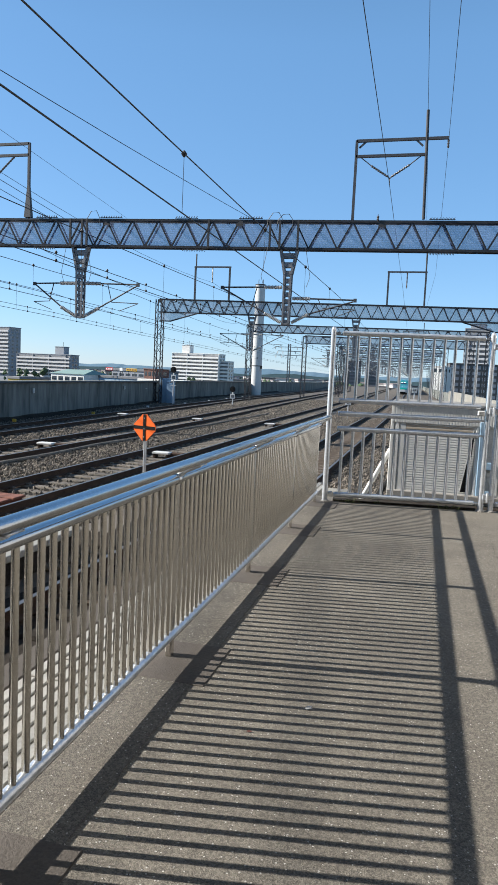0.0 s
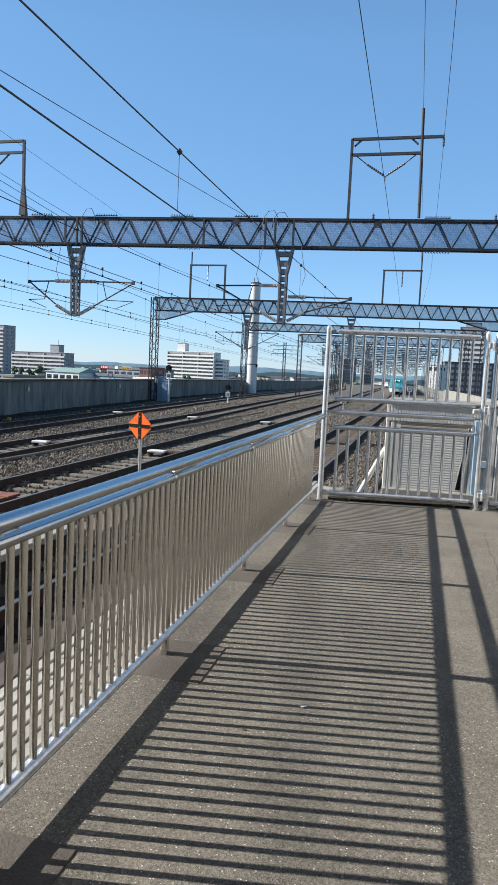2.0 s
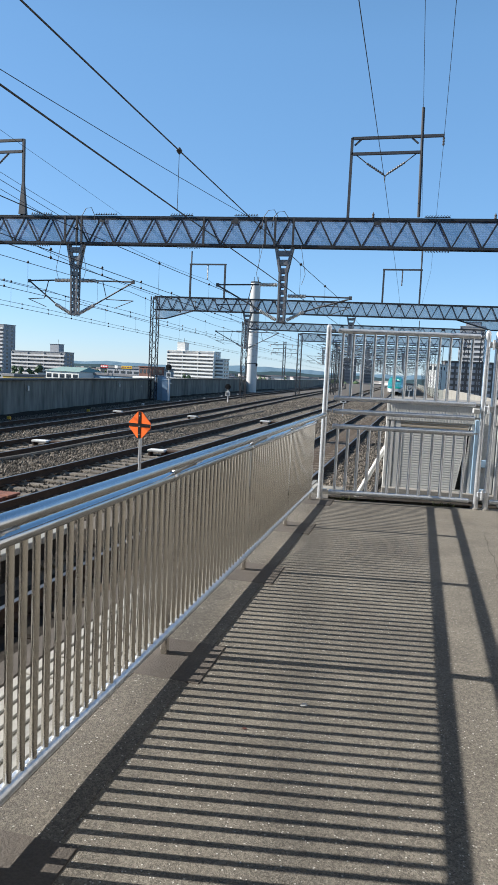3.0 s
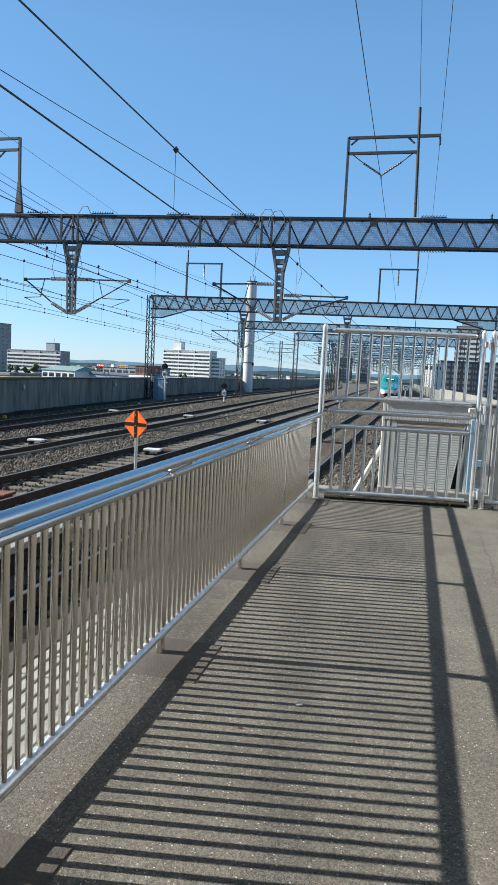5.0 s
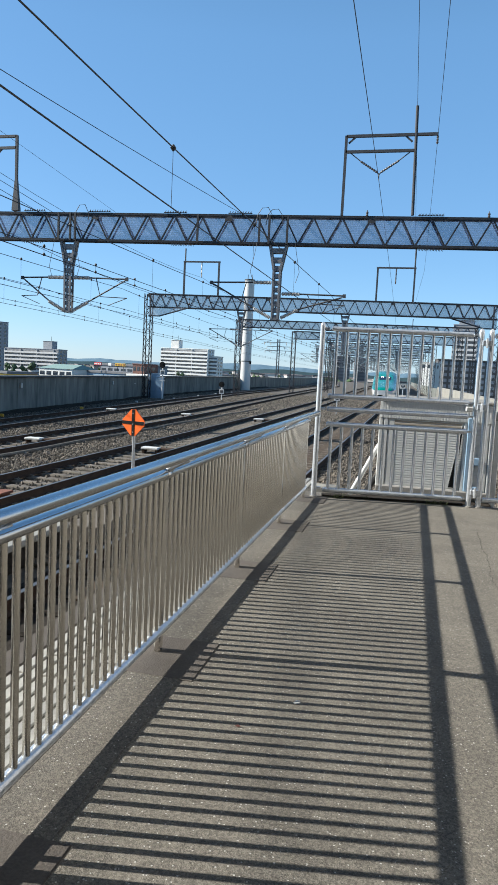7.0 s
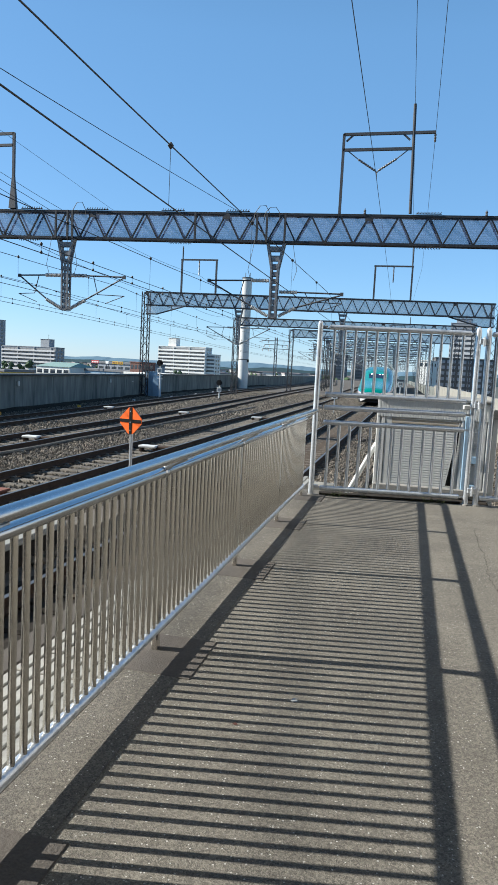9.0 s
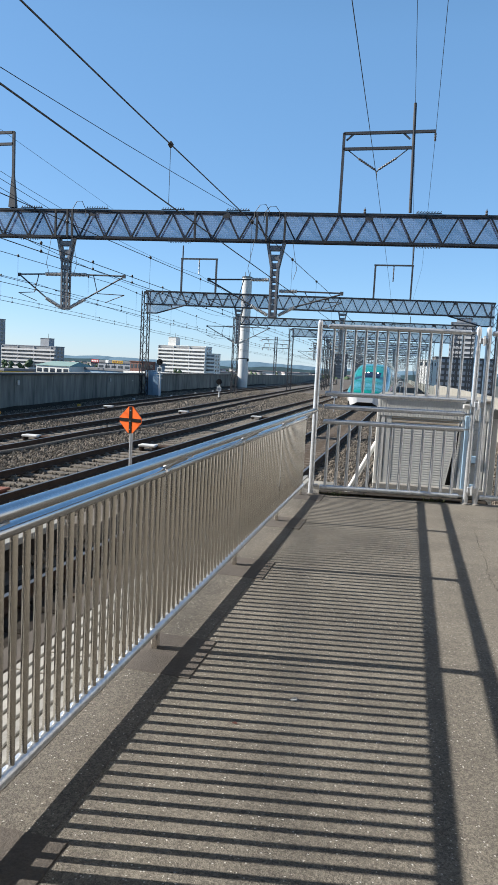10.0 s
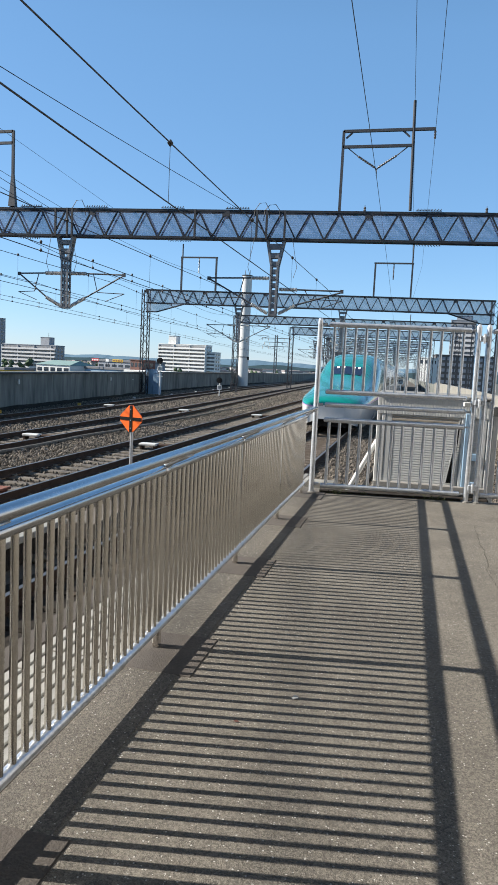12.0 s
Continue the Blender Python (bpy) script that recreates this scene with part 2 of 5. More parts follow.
# ---- mesh helpers ----
class G:
    """A mesh in the making."""

    def __init__(self):
        self.v, self.f = [], []

    def add(self, vs, fs):
        o = len(self.v)
        self.v += [tuple(p) for p in vs]
        self.f += [tuple(i + o for i in face) for face in fs]
        return self

    def box(self, c, s, m=None, bev=0.0):
        """A box of size s round c, its edges chamfered by bev."""
        hx, hy, hz = s[0] / 2, s[1] / 2, s[2] / 2
        if not bev:
            vs = [Vector((x, y, z)) for z in (-hz, hz) for y in (-hy, hy) for x in (-hx, hx)]
            fs = [(0, 2, 3, 1), (4, 5, 7, 6), (0, 1, 5, 4), (2, 6, 7, 3), (0, 4, 6, 2), (1, 3, 7, 5)]
        else:
            b = min(bev, hx * 0.9, hy * 0.9, hz * 0.9)
            bm = bmesh.new()
            bmesh.ops.create_cube(bm, size=1)
            for v in bm.verts:
                v.co = (v.co.x * 2 * hx, v.co.y * 2 * hy, v.co.z * 2 * hz)
            bmesh.ops.bevel(bm, geom=bm.edges[:], offset=b, segments=1, affect="EDGES")
            bm.verts.index_update()
            vs, fs = [v.co.copy() for v in bm.verts], [[v.index for v in f.verts] for f in bm.faces]
            bm.free()
        c = Vector(c)
        vs = [((m.to_3x3() @ p) if m else p) + c for p in vs]
        return self.add(vs, fs)

    def bar(self, p, q, w, h=None, up=(0, 0, 1)):
        """A square bar from p to q, w wide and h high."""
        p, q = Vector(p), Vector(q)
        h = h or w
        d = (q - p).normalized()
        u = Vector(up)
        if abs(d.dot(u)) > 0.95:
            u = Vector((0, 1, 0))
        r = d.cross(u).normalized()
        u = r.cross(d)
        vs = [e + r * (a * w / 2) + u * (b * h / 2) for e in (p, q) for a, b in ((-1, -1), (1, -1), (1, 1), (-1, 1))]
        return self.add(vs, [(0, 3, 2, 1), (4, 5, 6, 7), (0, 1, 5, 4), (1, 2, 6, 5), (2, 3, 7, 6), (3, 0, 4, 7)])

    def tube(self, pts, r, n=10, caps=True):
        """A round tube along pts; r is a radius or one for each point."""
        pts = [Vector(p) for p in pts]
        rr = r if isinstance(r, (list, tuple)) else [r] * len(pts)
        d0 = (pts[1] - pts[0]).normalized()
        u = Vector((0, 0, 1)) if abs(d0.z) < 0.9 else Vector((1, 0, 0))
        vs, fs = [], []
        for i, p in enumerate(pts):
            d = (pts[min(i + 1, len(pts) - 1)] - pts[max(i - 1, 0)]).normalized()
            a = d.cross(u).normalized()
            b = a.cross(d).normalized()
            vs += [p + (a * math.cos(t) + b * math.sin(t)) * rr[i] for t in (2 * math.pi * k / n for k in range(n))]
        for i in range(len(pts) - 1):
            for k in range(n):
                k2 = (k + 1) % n
                fs.append((i * n + k, i * n + k2, (i + 1) * n + k2, (i + 1) * n + k))
        if caps:
            fs.append(tuple(range(n - 1, -1, -1)))
            fs.append(tuple((len(pts) - 1) * n + k for k in range(n)))
        return self.add(vs, fs)

    def sweep(self, pts, prof):
        """A profile of (across, up) pairs swept along pts."""
        pts = [Vector(p) for p in pts]
        n, vs, fs = len(prof), [], []
        for i, p in enumerate(pts):
            d = pts[min(i + 1, len(pts) - 1)] - pts[max(i - 1, 0)]
            d.z = 0
            d.normalize()
            r = Vector((d.y, -d.x, 0))
            vs += [p + r * a + Vector((0, 0, b)) for a, b in prof]
        for i in range(len(pts) - 1):
            for k in range(n):
                k2 = (k + 1) % n
                fs.append((i * n + k, i * n + k2, (i + 1) * n + k2, (i + 1) * n + k))
        fs.append(tuple(range(n - 1, -1, -1)))
        fs.append(tuple((len(pts) - 1) * n + k for k in range(n)))
        return self.add(vs, fs)

    def mesh(self, name, material, smooth=False):
        me = bpy.data.meshes.new(name)
        me.from_pydata(self.v, [], self.f)
        bm = bmesh.new()
        bm.from_mesh(me)
        bmesh.ops.recalc_face_normals(bm, faces=bm.faces[:])
        bm.to_mesh(me)
        bm.free()
        me.materials.append(material)
        if smooth:
            me.shade_smooth()
            me.set_sharp_from_angle(angle=radians(40))
        return me


def part(name, g, material, parent=None, label="", smooth=False):
    """Links g as ONE mesh object under parent; with no parent, as a thing."""
    ob = new(name, g if isinstance(g, bpy.types.Mesh) else g.mesh(name, material, smooth))
    if parent:
        ob.parent = parent
    if label:
        ob["label"] = label
    return ob


def thing(name, label, category, at=(0, 0, 0), group="", kind="", turn=0.0):
    ob = new(name)
    ob.empty_display_size = 0.2
    ob.matrix_world = pose(*at, 0, 0, turn)
    return tagged(ob, label, category, group, kind)


RAIL_Z = -1.2
BED_Z = -1.42


def curve_x(y):
    """A left-hand bend that eases into a near straight."""
    if y < 115:
        return -max(0.0, y - 45.0) ** 2 / 5000.0
    d = y - 115.0
    return -0.98 - 0.013 * d - 0.45 * (1 - math.exp(-d / 30.0))


def along(pairs):
    xs, ys = [p[1] for p in pairs], [p[0] for p in pairs]
    return lambda y: float(np.interp(y, ys, xs))


TRACKS = [
    lambda y: -3.25 + curve_x(y),
    lambda y: -7.9 + curve_x(y) - 0.012 * max(0.0, y - 22),
    along([(-40, -11.2), (18, -12.0), (37, -12.5), (75, -14.8), (130, -17.8), (190, -20.8), (420, -45)]),
    along([(-40, -12.6), (22, -16.0), (37, -17.2), (75, -20.2), (130, -23.0), (190, -25.5), (420, -50)]),
]
wall_x = along([(-40, -13.2), (29, -19.8), (46, -21.8), (62.4, -23.9), (109, -27.0), (191, -29.8), (420, -54)])
right_x = lambda y: 4.2 + curve_x(y)


def ys(a, b, step):
    return [a + (b - a) * i / max(1, round((b - a) / step)) for i in range(max(1, round((b - a) / step)) + 1)]


# ---- ground, viaduct deck, walls ----
def ground():
    """One sheet to the horizon, far below the viaduct."""
    g = G()
    ext = [-4500, -1500, -600, -250, -100, 0, 100, 250, 600, 1500, 4500]
    vs = [(x, y, -12.0) for y in ext for x in ext]
    k = len(ext)
    g.add(vs, [(j * k + i, j * k + i + 1, (j + 1) * k + i + 1, (j + 1) * k + i) for j in range(k - 1) for i in range(k - 1)])
    m = mat("town_ground", (0.085, 0.092, 0.075), (0.05, 0.055, 0.045), 0.03, 0.4, 0.95, bump=0)
    tagged(part("ground", g, m), "grey-green town ground far below the viaduct", "ground", kind="structure")


def deck():
    """The ballasted viaduct deck between the two parapets."""
    g = G()
    st = ys(-40, 420, 8)
    rows = [[(wall_x(y), y, BED_Z), (6.2 if y < 12 else right_x(y) + 0.15, y, BED_Z)] for y in st]
    vs = []
    for (a, b) in rows:
        vs += [a, b, (b[0], b[1], BED_Z - 1.2), (a[0], a[1], BED_Z - 1.2)]
    fs = []
    for i in range(len(rows) - 1):
        o = i * 4
        for k in range(4):
            k2 = (k + 1) % 4
            fs.append((o + k, o + k2, o + 4 + k2, o + 4 + k))
    g.add(vs, fs)
    d = tagged(part("road_bed", g, BALLAST), "brown-grey ballast bed of the railway viaduct", "ballast", kind="structure")
    pg = G()
    pg.box((0, 0, 0), (1.6, 1.6, 9.5), None, 0.08)
    me = pg.mesh("pier", CONCRETE)
    for k in range(24):
        y = -36 + 19 * k
        for u in (0.08, 0.5, 0.92):
            o = new("pier", me)
            o.parent = d
            o.location = (wall_x(y) + (right_x(y) - wall_x(y)) * u, y, -7.3)


def parapets():
    g = G()
    pts = [(wall_x(y), y, 0) for y in ys(-40, 420, 6)]
    g.sweep(pts, [(-0.11, -2.6), (0.11, -2.6), (0.11, 0.40), (0.16, 0.40), (0.16, 0.50), (-0.16, 0.50), (-0.16, 0.40), (-0.11, 0.40)])
    w = tagged(part("wall_west", g, WALLCON), "dark streaked concrete parapet wall of the viaduct", "wall", kind="structure")
    g = G()
    g.sweep([(p[0], p[1], 0.505) for p in pts], [(-0.19, 0), (0.19, 0), (0.19, 0.05), (-0.19, 0.05)])
    part("coping", g, RAMPCON, w, "pale coping along the wall top")
    g = G()
    pts = [(wall_x(y) + 0.24, y, 0) for y in ys(-10, 120, 6)]
    g.tube([(p[0], p[1], 0.47 + 0.03 * math.sin(p[1] * 0.9)) for p in pts], 0.04, 6)
    part("cable", g, TRUSSDARK, w, "dark cable along the wall top")
    # dark bank of uneven height along the wall foot
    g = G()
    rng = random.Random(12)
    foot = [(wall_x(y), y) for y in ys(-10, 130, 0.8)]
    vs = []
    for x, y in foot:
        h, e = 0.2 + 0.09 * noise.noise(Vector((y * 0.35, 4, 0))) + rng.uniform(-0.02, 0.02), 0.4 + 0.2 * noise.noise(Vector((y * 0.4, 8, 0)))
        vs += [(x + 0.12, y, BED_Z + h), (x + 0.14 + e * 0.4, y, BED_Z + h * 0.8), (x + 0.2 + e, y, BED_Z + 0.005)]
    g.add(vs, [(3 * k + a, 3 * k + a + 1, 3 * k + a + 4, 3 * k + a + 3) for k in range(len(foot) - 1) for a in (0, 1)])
    part("foot_bank", g, DARKBROWN, w, "dark uneven bank along the wall foot")
    jb = G()
    jb.box((0, 0, 0), (0.10, 0.14, 0.26), None, 0.02)
    me = jb.mesh("junction_box", HUTGREY)
    for y in (32.3, 47.6):
        o = new("junction_box", me)
        o.parent = w
        o.location = (wall_x(y) + 0.17, y, 0.02)
    jt = G()
    jt.box((0, 0, 0), (0.03, 0.05, 1.86))
    me = jt.mesh("joint_strip", WALLCON)
    for k in range(28):
        y = 12 + 5.0 * k
        o = new("joint_strip", me)
        o.parent = w
        o.location = (wall_x(y) + 0.115, y, -0.56)
    g = G()
    pts = [(right_x(y), y, 0) for y in ys(14, 104, 6)]
    g.sweep(pts, [(-0.12, -2.6), (0.12, -2.6), (0.12, 0.55), (-0.12, 0.55)])
    # beyond 104 m the parapet is lower and darker
    far = G()
    far.sweep([(right_x(y), y, 0) for y in ys(104.1, 420, 6)], [(-0.12, -2.6), (0.12, -2.6), (0.12, 0.3), (-0.12, 0.3)])
    tagged(part("wall_east_far", far, WALLCON), "lower dark concrete parapet further along the viaduct", "wall", kind="structure")
    tagged(part("wall_east", g, RAMPCON), "pale concrete parapet wall of the viaduct", "wall", kind="structure")


def dark_bed():
    # a darker sheet over the ballast next to the platform, with a wavy edge
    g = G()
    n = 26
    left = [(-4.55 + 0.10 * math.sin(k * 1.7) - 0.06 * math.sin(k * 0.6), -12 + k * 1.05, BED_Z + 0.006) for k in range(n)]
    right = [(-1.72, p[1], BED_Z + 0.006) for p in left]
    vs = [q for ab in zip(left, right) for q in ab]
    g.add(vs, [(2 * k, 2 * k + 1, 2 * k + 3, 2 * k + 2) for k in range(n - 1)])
    tagged(part("road_bed_dark", g, DARKBROWN), "darker ballast sheet beside the platform", "ballast", kind="structure")


def unseen_blockers():
    """Unseen plain walls and roofs, added to block skylight and bounce light."""
    g = G()
    g.box((-10.0, -15.65, 12.65), (32.4, 17.7, 0.3), None, 0.03)
    tagged(part("ceiling_blocker", g, PLASTER), "unseen roof added to block skylight from behind", "ceiling", kind="structure")
    g = G()
    g.box((-26.05, -15.65, 0.2), (0.3, 17.7, 24.5), None, 0.02)
    tagged(part("wall_blocker_side", g, PLASTER), "unseen grey-beige wall added under the light-blocking roof", "wall", kind="structure")
    g = G()
    g.box((-10.0, -24.65, 0.2), (32.4, 0.3, 24.5), None, 0.02)
    tagged(part("wall_blocker_end", g, PLASTER), "unseen grey-beige wall added to shut off light behind", "wall", kind="structure")
    g = G()
    g.box((5.85, -9.0, 0.2), (0.3, 42.0, 24.4), None, 0.02)
    tagged(part("wall_bounce", g, PLASTER), "unseen grey-beige wall added to block sky and bounce light", "wall", kind="structure")
    g = G()
    g.box((2.0, -20.15, 4.0), (7.4, 0.3, 10.0), None, 0.02)
    tagged(part("wall_blocker_rear", g, PLASTER), "unseen grey-beige wall added behind to block skylight", "wall", kind="structure")
    g = G()
    g.box((2.0, -8.75, 4.35), (7.3, 22.5, 0.25), None, 0.03)
    tagged(part("ceiling", g, PLASTER), "unseen canopy added overhead to block skylight", "ceiling", kind="structure")


ground()
deck()
dark_bed()
unseen_blockers()
parapets()


# ---- tracks ----
def track(i):
    fx = TRACKS[i]
    t = thing("track", "ballasted railway track with dark rusty rails on concrete sleepers", "track", (0, 0, 0), "railway tracks", "structure")
    prof = [(-0.07, -0.17), (0.07, -0.17), (0.07, -0.155), (0.012, -0.13), (0.012, -0.045), (0.035, -0.035), (0.035, -0.004), (-0.035, -0.004), (-0.035, -0.035), (-0.012, -0.045), (-0.012, -0.13), (-0.07, -0.155)]
    st = ys(-30, 60, 3) + ys(64, 400, 6)
    for s in (-0.7525, 0.7525):
        g = G()
        g.sweep([(fx(y) + s, y, RAIL_Z) for y in st], prof)
        r = part("rail", g, RAILSIDE, t)
        g = G()
        g.sweep([(fx(y) + s, y, RAIL_Z) for y in st], [(-0.03, -0.008), (0.03, -0.008), (0.03, 0), (-0.03, 0)])
        part("running_surface", g, RAILTOP, r, "polished steel rail head")
    for sd in (-0.7525, 0.7525):
        g = G()
        n0 = len(st)
        vs = []
        for k, y in enumerate(st):
            a, b = 0.24 + 0.04 * math.sin(k * 2.1 + i), 0.24 + 0.04 * math.sin(k * 1.3 + 2 * i)
            vs += [(fx(y) + sd - a, y, BED_Z + 0.012), (fx(y) + sd + b, y, BED_Z + 0.012)]
        g.add(vs, [(2 * k, 2 * k + 1, 2 * k + 3, 2 * k + 2) for k in range(n0 - 1)])
        part("stained_strip", g, BRAKEDUST, t, "ballast browned by brake dust")
    g = G()
    g.box((0, 0, 0), (2.4, 0.27, 0.14), None, 0.03)
    for s in (-0.7525, 0.7525):
        for e in (-0.11, 0.11):
            g.box((s + e, 0, 0.085), (0.07, 0.10, 0.05))
    me = g.mesh("sleeper", SLEEPER)
    dark = me.copy()
    dark.materials[0] = DARKBROWN
    if i == 0:
        me.materials[0] = DUSTY
        g = G()
        g.sweep([(fx(y), y, RAIL_Z) for y in ys(7, 90, 3)], [(-0.60, -0.30), (0.60, -0.30), (0.60, -0.195), (0.2, -0.172), (-0.25, -0.178), (-0.60, -0.2)])
        part("infill", g, INFILL, t, "brown dusty ballast filled in between the rails")
    y0 = 6.0 if i == 0 else 10.0
    yy = [y0 + 0.61 * k for k in range(72)]
    for y in yy:
        ob = new("sleeper", dark if i == 0 and y < 17 else me)
        ob.parent = t
        a = math.atan2(fx(y + 1) - fx(y - 1), 2)
        ob.matrix_local = pose(fx(y), y, RAIL_Z - 0.245, 0, 0, -math.degrees(a))
    g = G()
    for k in range(1, 250):
        y = yy[-1] + 0.61 * k
        g.box((fx(y), y, RAIL_Z - 0.245), (2.4, 0.27, 0.14))
    for k in range(1, 20):
        y = yy[0] - 0.61 * k
        if i:
            g.box((fx(y), y, RAIL_Z - 0.245), (2.4, 0.27, 0.14))
    tagged(part("far_sleepers", g, SLEEPER, t), kind="stuff")
    return t


for i in range(4):
    track(i)


def stones():
    """Loose ballast stones over the bed between the tracks."""
    rng = np.random.default_rng(3)
    base = np.array([[1, 0, 0], [-1, 0, 0], [0, 1, 0], [0, -1, 0], [0, 0, 1], [0, 0, -1]], float)
    faces = [(0, 2, 4), (2, 1, 4), (1, 3, 4), (3, 0, 4), (2, 0, 5), (1, 2, 5), (3, 1, 5), (0, 3, 5)]
    vs, fs = [], []
    n = 0
    while n < 105000:
        y = 8 + 82 * rng.random() ** 2.1
        x = rng.uniform(wall_x(y) + 0.6, -2.0 if y < 10 else 3.6)
        if (y < 14 and x > -4.6 and x < -1.7) or (y < 11.5 and x > -0.75):
            continue
        if any(abs(abs(x - f(y)) - 0.7525) < (0.10 if rng.random() < 0.25 else 0.25) for f in TRACKS):
            continue
        mid = any(abs(x - f(y)) < 0.65 for f in TRACKS)
        if mid and rng.random() < 0.55:
            continue
        s = rng.uniform(0.022, 0.045) * (1.0 if y < 40 else 1.5)
        p = base * (s * rng.uniform(0.7, 1.3, (6, 1))) + rng.normal(0, s * 0.2, (6, 3))
        p += (x, y, BED_Z + rng.uniform(0.0, 0.035) + (0.0 if mid else 0.03))
        vs += [tuple(q) for q in p]
        fs += [tuple(a + 6 * n for a in f) for f in faces]
        n += 1
    me = bpy.data.meshes.new("ballast_stones")
    me.from_pydata(vs, [], fs)
    me.materials.append(STONE)
    tagged(new("ballast_stones", me), "loose brown and grey ballast stones between the tracks", "ballast", kind="stuff")


stones()


# ---- platform ----
RAIL_X = -1.05
POSTS = [-2.96, -1.50, -0.04, 1.42, 2.88, 4.34, 5.80, 7.16]


def platform():
    g = G()
    g.box((2.076, -11.09, -0.25), (7.248, 37.42, 0.5), None, 0.015)
    p = tagged(part("platform", g, ASPHALT), "worn grey asphalt platform surface with pale chippings", "platform", kind="structure")
    g = G()
    g.box((2.25, -11.2, -1.1), (6.5, 36.8, 1.2))
    part("substructure", g, CONCRETE, p, "concrete platform body")
    g = G()
    g.box((-1.625, -11.15, -0.08), (0.148, 37.3, 0.16), None, 0.012)
    part("edge_stone", g, PATCH, p, "grey concrete platform edge")
    # narrow strip along the railing foot, a tone darker than the platform
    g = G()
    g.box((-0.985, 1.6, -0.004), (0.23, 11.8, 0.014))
    part("edge_band", g, EDGEPAVING, p, "darker strip of paving along the railing foot")
    slat = G()
    slat.box((0, 0, 0), (0.051, 1.165, 0.03), None, 0.004)
    me = slat.mesh("deck_slat", DECK)
    for r in range(7):
        for k in range(12):
            ob = new("deck_slat", me)
            ob.parent = p
            ob.matrix_local = pose(-1.517 + 0.063 * r, -5.2 + 1.18 * k + 0.2 * (r % 2), -0.008)
    for y in POSTS:
        g = G()
        g.box((-1.06, y - 0.04, 0.0), (0.50, 0.42, 0.01), None, 0.003)
        part("mortar_patch", g, PATCH, p, "dark mortar patch under a railing post")


platform()


def railing():
    t = thing("platform_railing", "stainless steel railing with double top rail along the platform edge", "railing", (RAIL_X, 0, 0))
    y0, y1 = -4.2, 7.2
    g = G()
    g.tube([(0.103, y0, 0.920), (0.103, y1 - 0.1, 0.920), (0.10, y1 - 0.02, 0.918), (0.07, y1 + 0.04, 0.912)], 0.0216, 20)
    part("handrail", g, STEEL, t, "polished upper handrail tube", True)
    g = G()
    g.tube([(0, y0, 0.828), (0, y1, 0.828)], 0.0220, 20)
    part("top_rail", g, STEEL, t, "", True)
    g = G()
    g.tube([(0, y0, 0.105), (0, y1, 0.105)], 0.0225, 14)
    part("bottom_rail", g, GALV, t, "", True)
    g = G()
    g.tube([(0, 0, 0.105), (0, 0, 0.838)], 0.0119, 14, False)
    bal = g.mesh("baluster", SATIN, True)
    g = G()
    g.box((0, 0, 0.415), (0.03, 0.044, 0.83), None, 0.006)
    post = g.mesh("post", SATIN)
    g = G()
    g.tube([(0, -0.028, 0.828), (0, -0.024, 0.828), (0, 0.024, 0.828), (0, 0.028, 0.828)], [0.0222, 0.0255, 0.0255, 0.0222], 16)
    collar = g.mesh("collar", STEEL, True)
    g = G()
    g.tube([(0.004, 0, 0.842), (0.035, 0, 0.868), (0.075, 0, 0.886), (0.103, 0, 0.902)], [0.015, 0.014, 0.013, 0.016], 10)
    g.bar((0.006, 0.012, 0.846), (0.100, 0.012, 0.900), 0.052, 0.007)
    g.box((0.103, 0.012, 0.8985), (0.036, 0.085, 0.006), None, 0.002)
    bracket = g.mesh("handrail_bracket", GALV, True)
    for y in POSTS:
        ob = new("post", post)
        ob.parent = t
        ob.location = (-0.008, y, 0)
        for nm, me in (("collar", collar), ("handrail_bracket", bracket)):
            o = new(nm, me)
            o.parent = ob
            o.location = (0.008, 0, 0)
    pitch = 1.46 / 22
    k = 0
    y = POSTS[3] - 84 * pitch
    while y < y1 - 0.03:
        if y > y0 and min(abs(y - q) for q in POSTS) > 0.03:
            ob = new("baluster", bal)
            ob.parent = t
            ob.location = (0, y, 0)
        y += pitch


railing()


# ---- gate and fence across the platform end ----
GA = Vector((-0.967, 7.28, 0))
GDIR = math.degrees(math.atan2(0.22, 1.62))


def gate_leaf(name, label, x0, x1, origin, bars=13, tiers=2):
    t = thing(name, label, "gate", origin, turn=GDIR)
    for nm, z, a, b in (("top_rail", 1.80, x0, x1), ("upper_bottom_rail", 1.095, x0, x1), ("middle_rail", 0.955, x0, x1), ("lower_top_rail", 0.795, x0, x1), ("bottom_rail", 0.085, x0, x1)):
        if tiers == 1 and nm not in ("top_rail", "bottom_rail"):
            continue
        g = G()
        g.tube([(a, 0, z), (a + 0.01, 0, z), (b - 0.01, 0, z), (b, 0, z)], [0.016, 0.0265, 0.0265, 0.016], 14)
        part(nm, g, GALV, t, "", True)
    for nm, za, zb in ((("upper_bar", 1.095, 1.80), ("lower_bar", 0.085, 0.795)) if tiers == 2 else (("bar", 0.085, 1.80),)):
        g = G()
        g.tube([(0, 0, za), (0, 0, zb)], 0.0165, 12, False)
        me = g.mesh(nm, GALV, True)
        for k in range(bars):
            ob = new(nm, me)
            ob.parent = t
            ob.location = (x0 + 0.06 + (x1 - x0 - 0.14) * k / (bars - 1), 0, 0)
    return t


